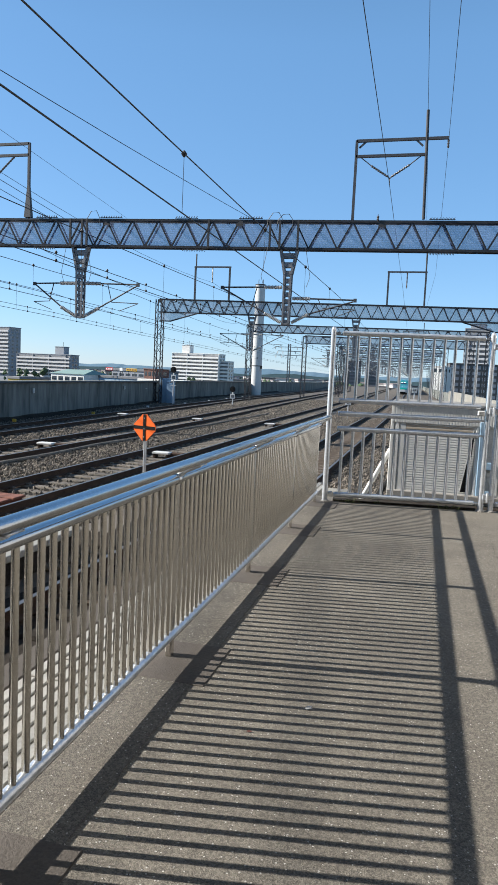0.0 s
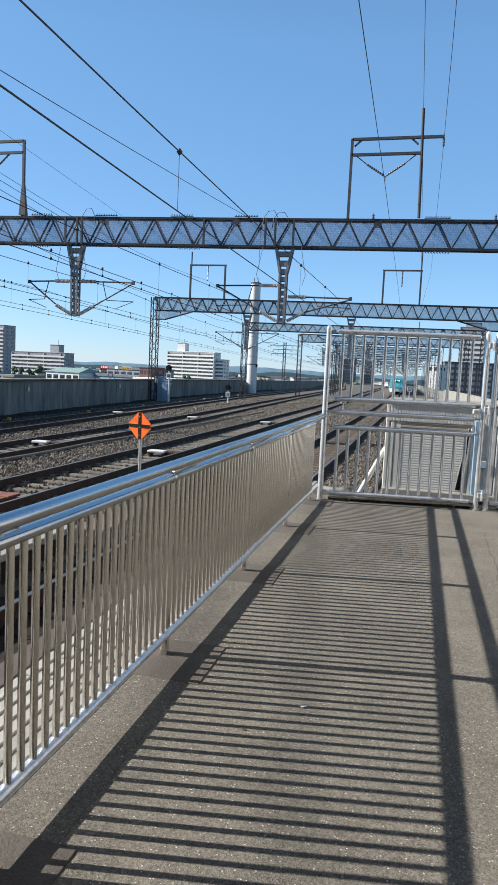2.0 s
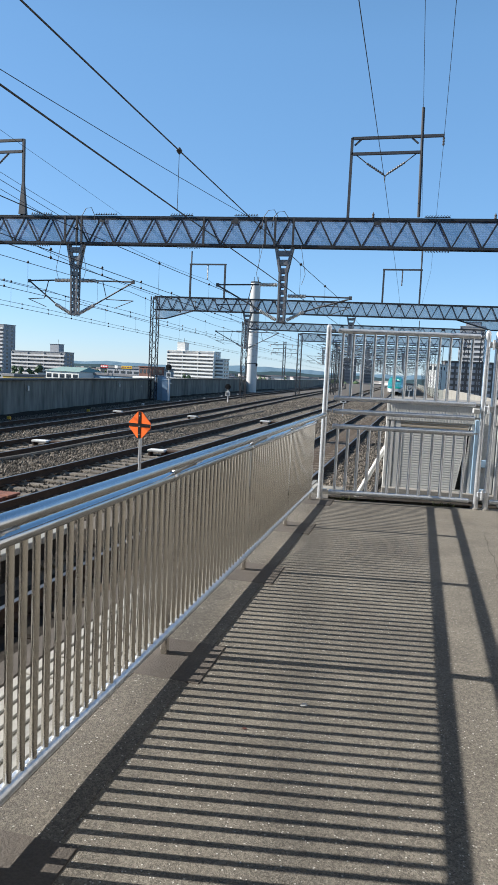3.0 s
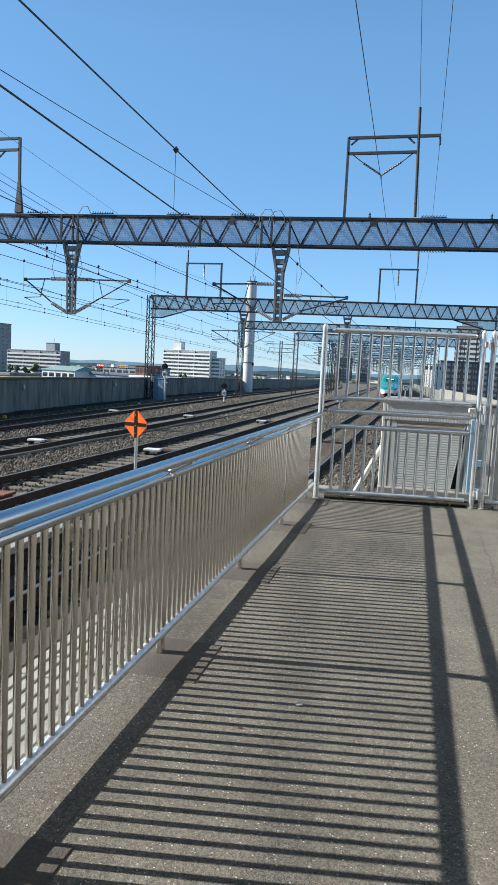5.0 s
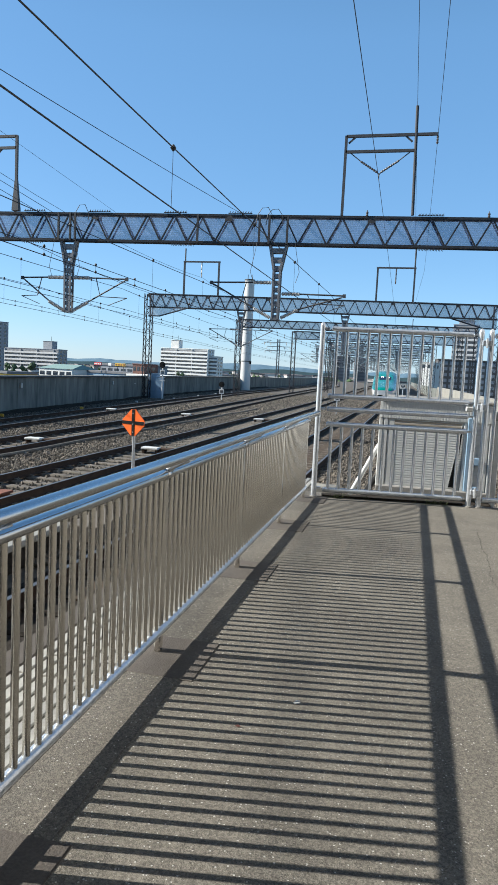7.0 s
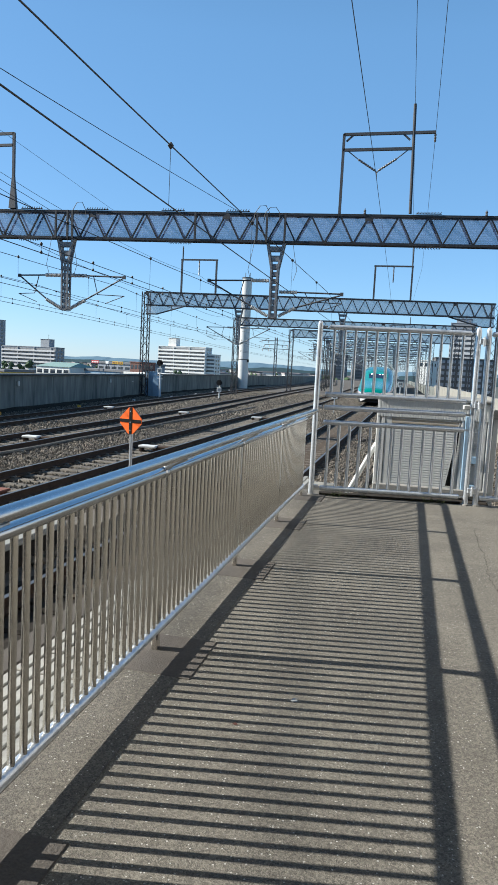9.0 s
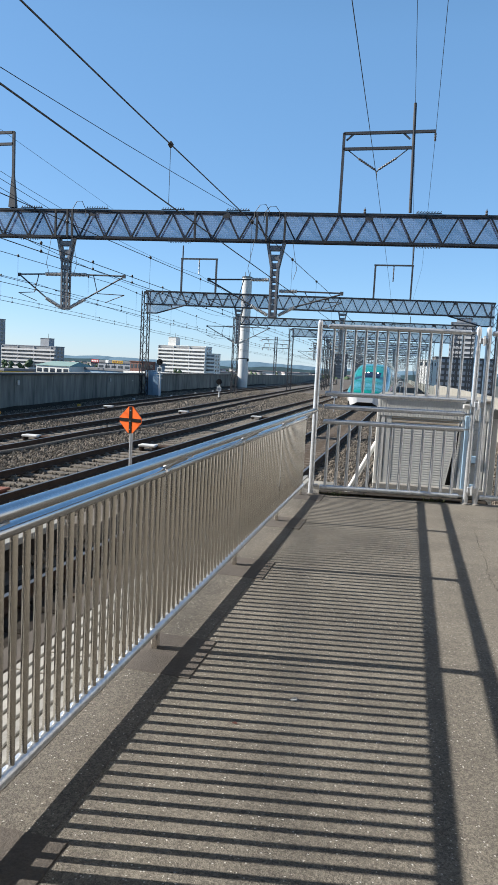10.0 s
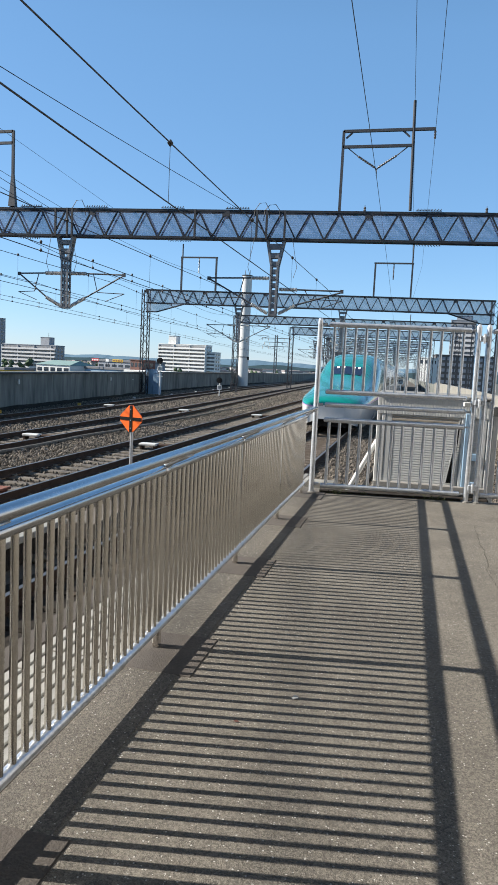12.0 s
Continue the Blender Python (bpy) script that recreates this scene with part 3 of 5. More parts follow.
def gate():
    d = Matrix.Rotation(radians(GDIR), 4, "Z") @ Vector((1, 0, 0))
    for k, s in enumerate((0.0, 1.632, 1.735)):
        p = thing("gate_post", "galvanised steel tube gate post with a rounded cap", "post", GA + d * s, "gate posts", turn=GDIR)
        g = G()
        g.tube([(0, 0, 0), (0, 0, 1.83), (0, 0, 1.855), (0, 0, 1.87)], [0.0285, 0.0285, 0.022, 0.006], 16)
        part("tube", g, GALV, p, "", True)
        g = G()
        g.tube([(0, 0, 0), (0, 0, 0.012), (0, 0, 0.016)], [0.042, 0.040, 0.029], 14)
        part("foot_collar", g, CONCRETE, p, "grout collar at the post foot")
        if k == 0:
            for z in (1.80, 0.955, 0.10):
                g = G()
                g.box((0.05, 0.0, z), (0.05, 0.03, 0.03), None, 0.004)
                part("stop", g, GALV, p)
        if k == 1:
            for z in (1.72, 1.06, 0.16):
                g = G()
                g.box((0.05, -0.02, z), (0.09, 0.05, 0.06), None, 0.006)
                g.tube([(0.05, -0.05, z - 0.05), (0.05, -0.05, z + 0.05)], 0.012, 8)
                part("hinge", g, GALV, p, "galvanised gate hinge")
    t = gate_leaf("gate", "closed galvanised tube gate with two rows of upright bars", 0.09, 1.56, GA)
    g = G()
    g.box((1.56, -0.03, 1.035), (0.07, 0.06, 0.05), None, 0.008)
    part("latch_box", g, WHITEPAINT, t, "white latch box")
    for z in (1.80, 1.095, 0.955, 0.795, 0.085):
        g = G()
        g.bar((1.56, 0, z), (1.61, 0, z), 0.02)
        part("hinge_arm", g, GALV, t)
    gate_leaf("fence_panel", "galvanised tube fence panel beside the gate", 1.77, 3.5, GA, 15, 1)


gate()


# ---- equipment hut beyond the gate ----
def hut():
    t = thing("equipment_hut", "pale grey sheet metal hut with ribbed front beyond the gate", "hut", (0.31, 9.2, -1.42))
    w, h, dp = 1.42, 2.46, 1.6
    g = G()
    g.box((0, dp / 2 + 0.02, h / 2), (w, dp, h), None, 0.01)
    part("body", g, HUTGREY, t)
    for x, cw in ((-w / 2 + 0.02, 0.045), (-w / 2 + 0.085, 0.05), (0.385, 0.04), (0.655, 0.04), (0.715, 0.06)):
        g = G()
        g.box((x, 0.012, h / 2 + 0.55), (cw, 0.04, h - 1.35), None, 0.008)
        part("corner_post", g, WHITEPAINT, t)
    g = G()
    g.box((-w / 2 + 0.155, 0.012, h / 2 + 0.5), (0.08, 0.03, h - 1.45), None, 0.004)
    part("guide_rail", g, HUTGREY, t, "flat shutter guide rail")
    for x0, x1 in ((-w / 2 + 0.20, 0.36), (0.41, 0.635)):
        sl = G()
        sl.box((0, 0, 0), (x1 - x0, 0.012, 0.033), pose(0, 0, 0, -9, 0, 0), 0.003)
        me = sl.mesh("shutter_slat", HUTGREY)
        for k in range(29):
            ob = new("shutter_slat", me)
            ob.parent = t
            ob.location = ((x0 + x1) / 2, 0.012, 1.33 + 0.0325 * k)
    rb = G()
    rb.box((0, 0, 0), (0.024, 0.007, 0.22), None, 0.003)
    me = rb.mesh("fascia_rib", HUTGREY)
    for k in range(40):
        ob = new("fascia_rib", me)
        ob.parent = t
        ob.location = (-w / 2 + 0.03 + k * (w - 0.06) / 39, -0.011, h - 0.13)
    g = G()
    g.box((0, 0.005, h - 0.13), (w, 0.035, 0.235), None, 0.004)
    part("fascia", g, HUTGREY, t)
    roll = G()
    for k in range(3):
        roll.box((-0.09, 0.016 - 0.004 * k, h - 0.165 - 0.033 * (k + 2.4)), (0.86, 0.02, 0.029), None, 0.004)
    part("shutter_box", roll, mat("beige_sheet", (0.40, 0.345, 0.28), (0.33, 0.285, 0.23), 3, 30, 0.6), t, "beige shutter housing")
    # the dark gap is drawn as a thin black sheet over the slats
    g = G()
    g.add([(0.335, -0.012, h - 0.30), (0.352, -0.012, h - 0.30), (0.30, -0.012, 1.36), (0.215, -0.012, 1.36),
           (0.335, -0.006, h - 0.30), (0.352, -0.006, h - 0.30), (0.30, -0.006, 1.36), (0.215, -0.006, 1.36)],
          [(0, 1, 2, 3), (7, 6, 5, 4), (0, 4, 5, 1), (1, 5, 6, 2), (2, 6, 7, 3), (3, 7, 4, 0)])
    part("gap_sheet", g, BLACK, t, "black sheet standing in for a dark gap at the shutter")
    g = G()
    g.bar((0.338, -0.022, h - 0.28), (0.212, -0.022, 1.36), 0.012, 0.012)
    part("loose_strip", g, WHITEPAINT, t, "white strip hanging loose over the shutter")
    g = G()
    g.box((0.0, -0.035, 1.285), (w, 0.09, 0.085), None, 0.01)
    part("base_rail", g, CONCRETE, t, "grey base rail")
    # dark colour stands in for the shaded gap below the hut front
    g = G()
    g.box((0, -0.06, 0.60), (w + 0.1, 0.16, 1.2), None, 0.02)
    part("plinth", g, DARKBROWN, t, "plinth coloured dark for the shade below the hut")
    # a blue-grey bracket plate with a cut-out, over the louvres
    for cx, cz, sx, sz in ((0.445, 1.80, 0.075, 0.96), (0.53, 1.72, 0.12, 0.10), (0.53, 1.36, 0.12, 0.075)):
        g = G()
        g.box((cx, -0.020, cz), (sx, 0.03, sz), None, 0.01)
        part("bracket_plate", g, BLUEBOX, t, "blue-grey bracket plate")
    g = G()
    g.box((0, dp / 2, h + 0.015), (w + 0.04, dp + 0.08, 0.03), None, 0.006)
    part("roof", g, CONCRETE, t, "dull weathered roof sheet")


hut()


# ---- overhead structures ----
def truss(t, web, a, b, z0, z1, dep, bay, cw, ww, metal):
    """A box girder of four chords and zigzag bracing from a to b."""
    a, b = Vector((*a, 0)), Vector((*b, 0))
    d = (b - a).normalized()
    s = Vector((-d.y, d.x, 0)) * dep / 2
    n = max(2, round((b - a).length / bay))
    up = lambda z: Vector((0, 0, z))
    for sgn in (-1, 1):
        for z in (z0, z1):
            g = G()
            g.bar(a + s * sgn + up(z), b + s * sgn + up(z), cw, cw)
            g.bar(a + s * sgn * 1.15 + up(z + cw * 0.42), b + s * sgn * 1.15 + up(z + cw * 0.42), 0.035, 0.02)
            part("chord", g, metal, t)
        for i in range(n):
            p, m, q = a.lerp(b, i / n), a.lerp(b, (i + 0.5) / n), a.lerp(b, (i + 1) / n)
            for e, f2 in ((p, m), (q, m)):
                web.bar(e + s * sgn + up(z1), f2 + s * sgn + up(z0), ww, ww)
            if i % 5 == 0:
                web.box(p + s * sgn * 1.16 + up(z1 - 0.12), (0.3, 0.03, 0.2))
    for i in range(n):
        p, q = a.lerp(b, i / n), a.lerp(b, (i + 1) / n)
        for z in (z0, z1):
            web.bar(p - s + up(z), q + s + up(z), 0.045, 0.045)


def lattice(g, x, y, z0, z1, w, bay=0.7, r=0.035):
    c = [(-w / 2, -w / 2), (w / 2, -w / 2), (w / 2, w / 2), (-w / 2, w / 2)]
    for cx, cy in c:
        g.bar((x + cx, y + cy, z0), (x + cx, y + cy, z1), 2 * r)
    n = max(1, round((z1 - z0) / bay))
    for i in range(n):
        za, zb = z0 + (z1 - z0) * i / n, z0 + (z1 - z0) * (i + 1) / n
        for k in range(4):
            p, q = c[k], c[(k + 1) % 4]
            if i % 2:
                p, q = q, p
            g.bar((x + p[0], y + p[1], za), (x + q[0], y + q[1], zb), r)


DROPZINC = mat("galvanised_drop_post", (0.24, 0.24, 0.25), (0.15, 0.15, 0.155), 3, 30, 0.55, metal=0.3)
# far steelwork: zinc made paler to carry the haze of distance
TRUSSFAR = mat("haze_paled_zinc", (0.10, 0.104, 0.115), (0.055, 0.058, 0.065), 2, 25, 0.6, metal=0.2)


def portal(y, xl, xr, slope, z0, z1, label, drops, bay, panel=False, mast=0.55, cw=0.12, ww=0.06):
    """A portal over the tracks: girder, two lattice masts and drop posts."""
    t = thing("catenary_portal", label, "portal", group="catenary portals")
    yy = lambda x: y + slope * x
    # from 75 m on, the zinc with haze in its colour
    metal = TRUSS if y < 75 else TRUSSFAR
    web = G()
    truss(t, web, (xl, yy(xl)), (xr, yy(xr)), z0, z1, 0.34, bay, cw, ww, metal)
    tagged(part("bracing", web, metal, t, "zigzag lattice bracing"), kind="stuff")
    if panel:
        gg = G()
        gg.bar((xl, yy(xl), (z0 + z1) / 2), (xr, yy(xr), (z0 + z1) / 2), 0.02, z1 - z0 - 0.12)
        part("mesh_panel", gg, MESHPANEL if panel is True else MESHPALE, t, "blue-grey panel inside the girder")
    for x in (xl, xr):
        gg = G()
        lattice(gg, x, yy(x), BED_Z if wall_x(yy(x)) + 0.2 < x < right_x(yy(x)) else -12.0, z1, mast)
        part("mast", gg, TRUSS, t, "lattice steel mast")
    for x, *arms in drops:
        drop_post(t, x, yy(x), z0, *arms)
    if panel == "pale" and y < 60:
        for xe, sg in ((xl, 1), (xr, -1)):
            gg = G()
            pts = [(0, z0 - 0.75), (1.0, z0 - 0.75), (3.6, z0), (0, z0)]
            gg.add([(xe + sg * a, yy(xe) - 0.02, z) for a, z in pts] + [(xe + sg * a, yy(xe) + 0.02, z) for a, z in pts],
                   [(0, 1, 2, 3), (7, 6, 5, 4), (0, 4, 5, 1), (1, 5, 6, 2), (2, 6, 7, 3), (3, 7, 4, 0)])
            part("haunch", gg, MESHPALE, t, "sloping haunch plate at the mast")
            gg = G()
            gg.bar((xe, yy(xe), z0 - 0.75), (xe + sg * 1.0, yy(xe), z0 - 0.75), 0.10)
            gg.bar((xe + sg * 1.0, yy(xe), z0 - 0.75), (xe + sg * 3.6, yy(xe), z0), 0.10)
            part("haunch_chord", gg, metal, t)
    return t


def insulator(g, p, q, r=0.085, n=12):
    p, q = Vector(p), Vector(q)
    pts, rr = [], []
    for i in range(2 * n + 1):
        pts.append(p.lerp(q, i / (2 * n)))
        rr.append(r if i % 2 else r * 0.6)
    g.tube(pts, rr, 8)


def drop_post(t, x, y, z0, arms=((-1, 2.75, 1.42), (1, 2.75, 1.42)), bottom=3.47):
    """A tapering drop post with insulated cantilever arms on both sides."""
    g = G()
    for dy in (-0.12, 0.12):
        for s in (-1, 1):
            g.bar((x + s * 0.34, y + dy, z0), (x + s * 0.135, y + dy, z0 - 1.0), 0.085)
            g.bar((x + s * 0.135, y + dy, z0 - 1.0), (x + s * 0.115, y + dy, bottom), 0.07)
        g.box((x, y + dy, z0 - 0.26), (0.52, 0.02, 0.19))
        g.box((x, y + dy, z0 - 0.62), (0.40, 0.02, 0.20))
        g.box((x, y + dy, z0 - 0.95), (0.28, 0.02, 0.20))
        z = z0 - 1.24
        while z > bottom + 0.05:
            g.box((x, y + dy, z), (0.22, 0.02, 0.17))
            z -= 0.27
    g.box((x, y, bottom), (0.34, 0.30, 0.06))
    part("drop_post", g, DROPZINC, t, "tapering drop post with batten plates")
    for s, reach, rise in arms:
        zt = bottom + rise
        for pa, pb in (((x + s * 0.22, y, zt), (x + s * 0.95, y, zt)), ((x + s * 0.22, y, bottom + 0.06), (x + s * 0.9, y, bottom + 0.42))):
            gi = G()
            insulator(gi, pa, pb)
            part("insulator", gi, PORCELAIN, t, "ribbed porcelain insulator", True)
        g = G()
        g.tube([(x + s * 0.9, y, zt), (x + s * reach, y, zt - 0.03)], 0.032, 8)
        g.tube([(x + s * 0.85, y, bottom + 0.40), (x + s * (reach - 0.1), y, zt - 0.09)], 0.032, 8)
        g.tube([(x + s * 1.25, y, zt), (x + s * 1.45, y, bottom + 0.66), (x + s * reach, y, bottom + 0.62)], 0.02, 6)
        g.tube([(x + s * reach, y, bottom + 0.62), (x + s * (reach - 0.85), y, bottom + 0.30)], 0.016, 6)
        g.box((x + s * (reach - 0.03), y, zt - 0.04), (0.12, 0.08, 0.14))
        part("cantilever", g, TRUSSDARK, t, "dark cantilever arms")


B1 = lambda x: 27.7 + 0.0689 * x
first = portal(27.7, -24.43, 4.69, 0.0689, 6.41, 7.47, "grey lattice girder portal with drop posts over the tracks", ((-14.4, ((-1, 2.2, 1.42), (1, 2.65, 1.42))), (-5.6, ((-1, 2.75, 1.45), (1, 2.75, 1.02)))), 1.12, True, 0.55, 0.085, 0.056)


def girder_details():
    """Uprights, bird spikes, small insulators and cable loops on the first girder."""
    t = first
    for x in (-14.76, -14.04, -14.25, -5.96, -5.24, -6.35, -8.85):
        g = G()
        g.bar((x, B1(x) - 0.27, 6.38), (x, B1(x) - 0.27, 7.5), 0.08, 0.06)
        part("upright", g, TRUSS, t)
    sp = G()
    for k in range(9):
        sp.bar((0.105 * k - 0.42, 0, 0), (0.105 * k - 0.38, -0.01, 0.07), 0.018)
        sp.bar((0.105 * k - 0.42, 0.08, 0), (0.105 * k - 0.44, 0.09, 0.07), 0.018)
    sp.bar((-0.48, 0.04, 0.0), (0.48, 0.04, 0.0), 0.08, 0.015)
    me = sp.mesh("spike_strip", TRUSSDARK)
    for x, z in ((-15.85, 7.55), (-13.0, 7.55), (-9.8, 7.55), (-7.15, 7.55), (0.2, 7.55), (-15.9, 6.30), (-9.45, 6.30), (0.25, 6.30)):
        o = new("spike_strip", me)
        o.parent = t
        o.matrix_local = pose(x, B1(x) - 0.25, z, 180 if z < 7 else 0, 0, 3.9)
    for x in (-2.2, 2.3):
        g = G()
        insulator(g, (x, B1(x) - 0.2, 7.50), (x, B1(x) - 0.2, 7.68), 0.055, 2)
        g.tube([(x, B1(x) - 0.2, 7.68), (x, B1(x) - 0.2, 7.74)], 0.015, 6)
        part("pin_insulator", g, DARKPORCELAIN, t, "small pin insulator")
    for x, h in ((-13.75, 0.30), (-6.15, 0.26), (-5.75, 0.2)):
        y = B1(x) - 0.26
        g = G()
        g.tube([(x - 0.35, y, 7.1), (x - 0.3, y, 7.5), (x - 0.12, y, 7.5 + h), (x + 0.12, y, 7.52 + h), (x + 0.28, y, 7.5), (x + 0.3, y, 7.2)], 0.014, 6)
        part("cable_loop", g, WIRE, t, "", True)
    for x in (-14.9, -14.0, -6.4, -4.9):
        y = B1(x) - 0.3
        d = 0.5 if x in (-14.0, -4.9) else -0.5
        g = G()
        g.tube([(x, y, 6.45), (x + d * 0.2, y, 5.9), (x + d * 0.45, y, 5.3), (x + d * 0.2, y, 4.9)], 0.010, 5)
        part("jumper_cable", g, WIRE, t, "", True)


girder_details()


def top_frames():
    # frame with a V of insulators over the right-hand tracks
    y = B1(-2)
    t = thing("feeder_gantry", "dark steel frame with a tall mast standing on the girder", "gantry", (0, 0, 0), "feeder gantries")
    g = G()
    g.bar((-3.2, y, 7.58), (-3.2, y, 10.58), 0.10)
    part("post", g, TRUSSDARK, t)
    g = G()
    g.bar((-3.2, y, 10.56), (0.24, y, 10.56), 0.10)
    part("top_bar", g, TRUSSDARK, t)
    g = G()
    g.bar((-3.2, y, 9.98), (-0.57, y, 9.98), 0.10)
    part("lower_bar", g, TRUSSDARK, t)
    g = G()
    g.tube([(-0.5, y, 7.58), (-0.60, y, 11.6)], 0.06, 10)
    part("mast", g, TRUSS, t, "pale steel mast")
    for pa, pb, rr, k in (((-2.6, y, 9.62), (-1.95, y, 9.2), 0.05, 8), ((-1.15, y, 9.62), (-1.80, y, 9.2), 0.05, 8), ((0.22, y, 10.5), (0.22, y, 10.2), 0.05, 3)):
        g = G()
        insulator(g, pa, pb, rr, k)
        part("insulator", g, DARKPORCELAIN, t, "grey insulator", True)
    g = G()
    g.tube([(-3.0, y, 9.93), (-2.6, y, 9.62)], 0.02, 6)
    part("tie_rod", g, TRUSSDARK, t)
    g = G()
    g.tube([(-0.75, y, 9.93), (-1.15, y, 9.62)], 0.02, 6)
    part("tie_rod", g, TRUSSDARK, t)
    g = G()
    g.tube([(-1.95, y, 9.2), (-1.87, y, 9.12), (-1.80, y, 9.2)], 0.03, 6)
    g.tube([(-1.87, y, 9.12), (-1.87, y, 8.9)], 0.02, 6)
    part("wire_clamp", g, TRUSSDARK, t)
    for x in (-3.1, -0.7):
        g = G()
        g.bar((x, y, 10.3), (x + (0.25 if x < -2 else -0.25), y, 10.52), 0.06)
        part("gusset", g, TRUSSDARK, t)
    y = B1(-17.4)
    t = thing("feeder_gantry", "dark steel frame standing on the girder", "gantry", (0, 0, 0), "feeder gantries")
    for x in (-16.8, -21.1):
        g = G()
        g.add([(x - 0.16, y - 0.1, 7.58), (x + 0.16, y - 0.1, 7.58), (x + 0.16, y + 0.1, 7.58), (x - 0.16, y + 0.1, 7.58),
               (x - 0.05, y - 0.05, 8.9), (x + 0.05, y - 0.05, 8.9), (x + 0.05, y + 0.05, 8.9), (x - 0.05, y + 0.05, 8.9)],
              [(0, 1, 5, 4), (1, 2, 6, 5), (2, 3, 7, 6), (3, 0, 4, 7)])
        g.bar((x, y, 8.85), (x, y, 10.65), 0.10)
        part("post", g, TRUSSDARK, t)
    for z in (10.61, 10.15):
        g = G()
        g.bar((-21.1, y, z), (-16.8, y, z), 0.10)
        part("bar", g, TRUSSDARK, t)
    g = G()
    insulator(g, (-17.5, y, 10.1), (-18.4, y, 9.3), 0.05)
    part("insulator", g, DARKPORCELAIN, t, "grey insulators", True)


top_frames()


def far_gantry(x0, x1, y, zb, zt, mast_x, mast_z):
    t = thing("feeder_gantry", "thin dark steel frame standing on a girder", "gantry", (0, 0, 0), "feeder gantries")
    for x in (x0, x1):
        g = G()
        g.bar((x, y, zb), (x, y, zt), 0.14)
        part("post", g, TRUSSDARK, t)
    g = G()
    g.bar((x0 - 0.1, y, zt), (x1 + 0.1, y, zt), 0.12)
    part("top_bar", g, TRUSSDARK, t)
    g = G()
    g.tube([(mast_x, y, zt - 0.2), (mast_x, y, mast_z)], 0.06, 8)
    part("mast", g, TRUSS, t)
    xm = (x0 + x1) / 2
    g = G()
    insulator(g, (xm, y, zt - 0.05), (xm, y, zt - 1.3), 0.06)
    part("insulator", g, DARKPORCELAIN, t, "grey insulator", True)


far_gantry(-19.65, -16.6, 56.5, 7.6, 10.4, -19.6, 11.5)
far_gantry(-4.0, -0.8, 116.0, 7.6, 9.9, -0.8, 11.3)
far_gantry(-3.5, -0.53, 58.0, 7.6, 10.35, -0.55, 11.85)
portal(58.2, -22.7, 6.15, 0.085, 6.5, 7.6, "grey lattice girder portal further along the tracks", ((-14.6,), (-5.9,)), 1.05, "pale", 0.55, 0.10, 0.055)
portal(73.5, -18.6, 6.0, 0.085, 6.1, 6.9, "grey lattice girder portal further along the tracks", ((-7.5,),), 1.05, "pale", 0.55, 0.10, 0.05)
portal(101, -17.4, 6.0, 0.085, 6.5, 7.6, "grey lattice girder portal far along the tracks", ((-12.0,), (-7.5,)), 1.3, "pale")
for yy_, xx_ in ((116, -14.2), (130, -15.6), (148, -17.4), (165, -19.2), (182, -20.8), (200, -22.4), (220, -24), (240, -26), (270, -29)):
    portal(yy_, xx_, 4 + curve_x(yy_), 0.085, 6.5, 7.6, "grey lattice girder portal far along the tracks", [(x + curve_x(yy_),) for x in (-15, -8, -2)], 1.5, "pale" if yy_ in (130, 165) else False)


def span(name, label, pts, r, sag=0.0, n=8):
    """A wire hung from point to point."""
    g = G()
    full = []
    for a, b in zip(pts[:-1], pts[1:]):
        a, b = Vector(a), Vector(b)
        for i in range(n):
            u = i / n
            p = a.lerp(b, u)
            p.z -= sag * 4 * u * (1 - u)
            full.append(p)
    full.append(Vector(pts[-1]))
    g.tube(full, r, 6)
    return tagged(part(name, g, WIRE), label, "wire", "overhead wires")


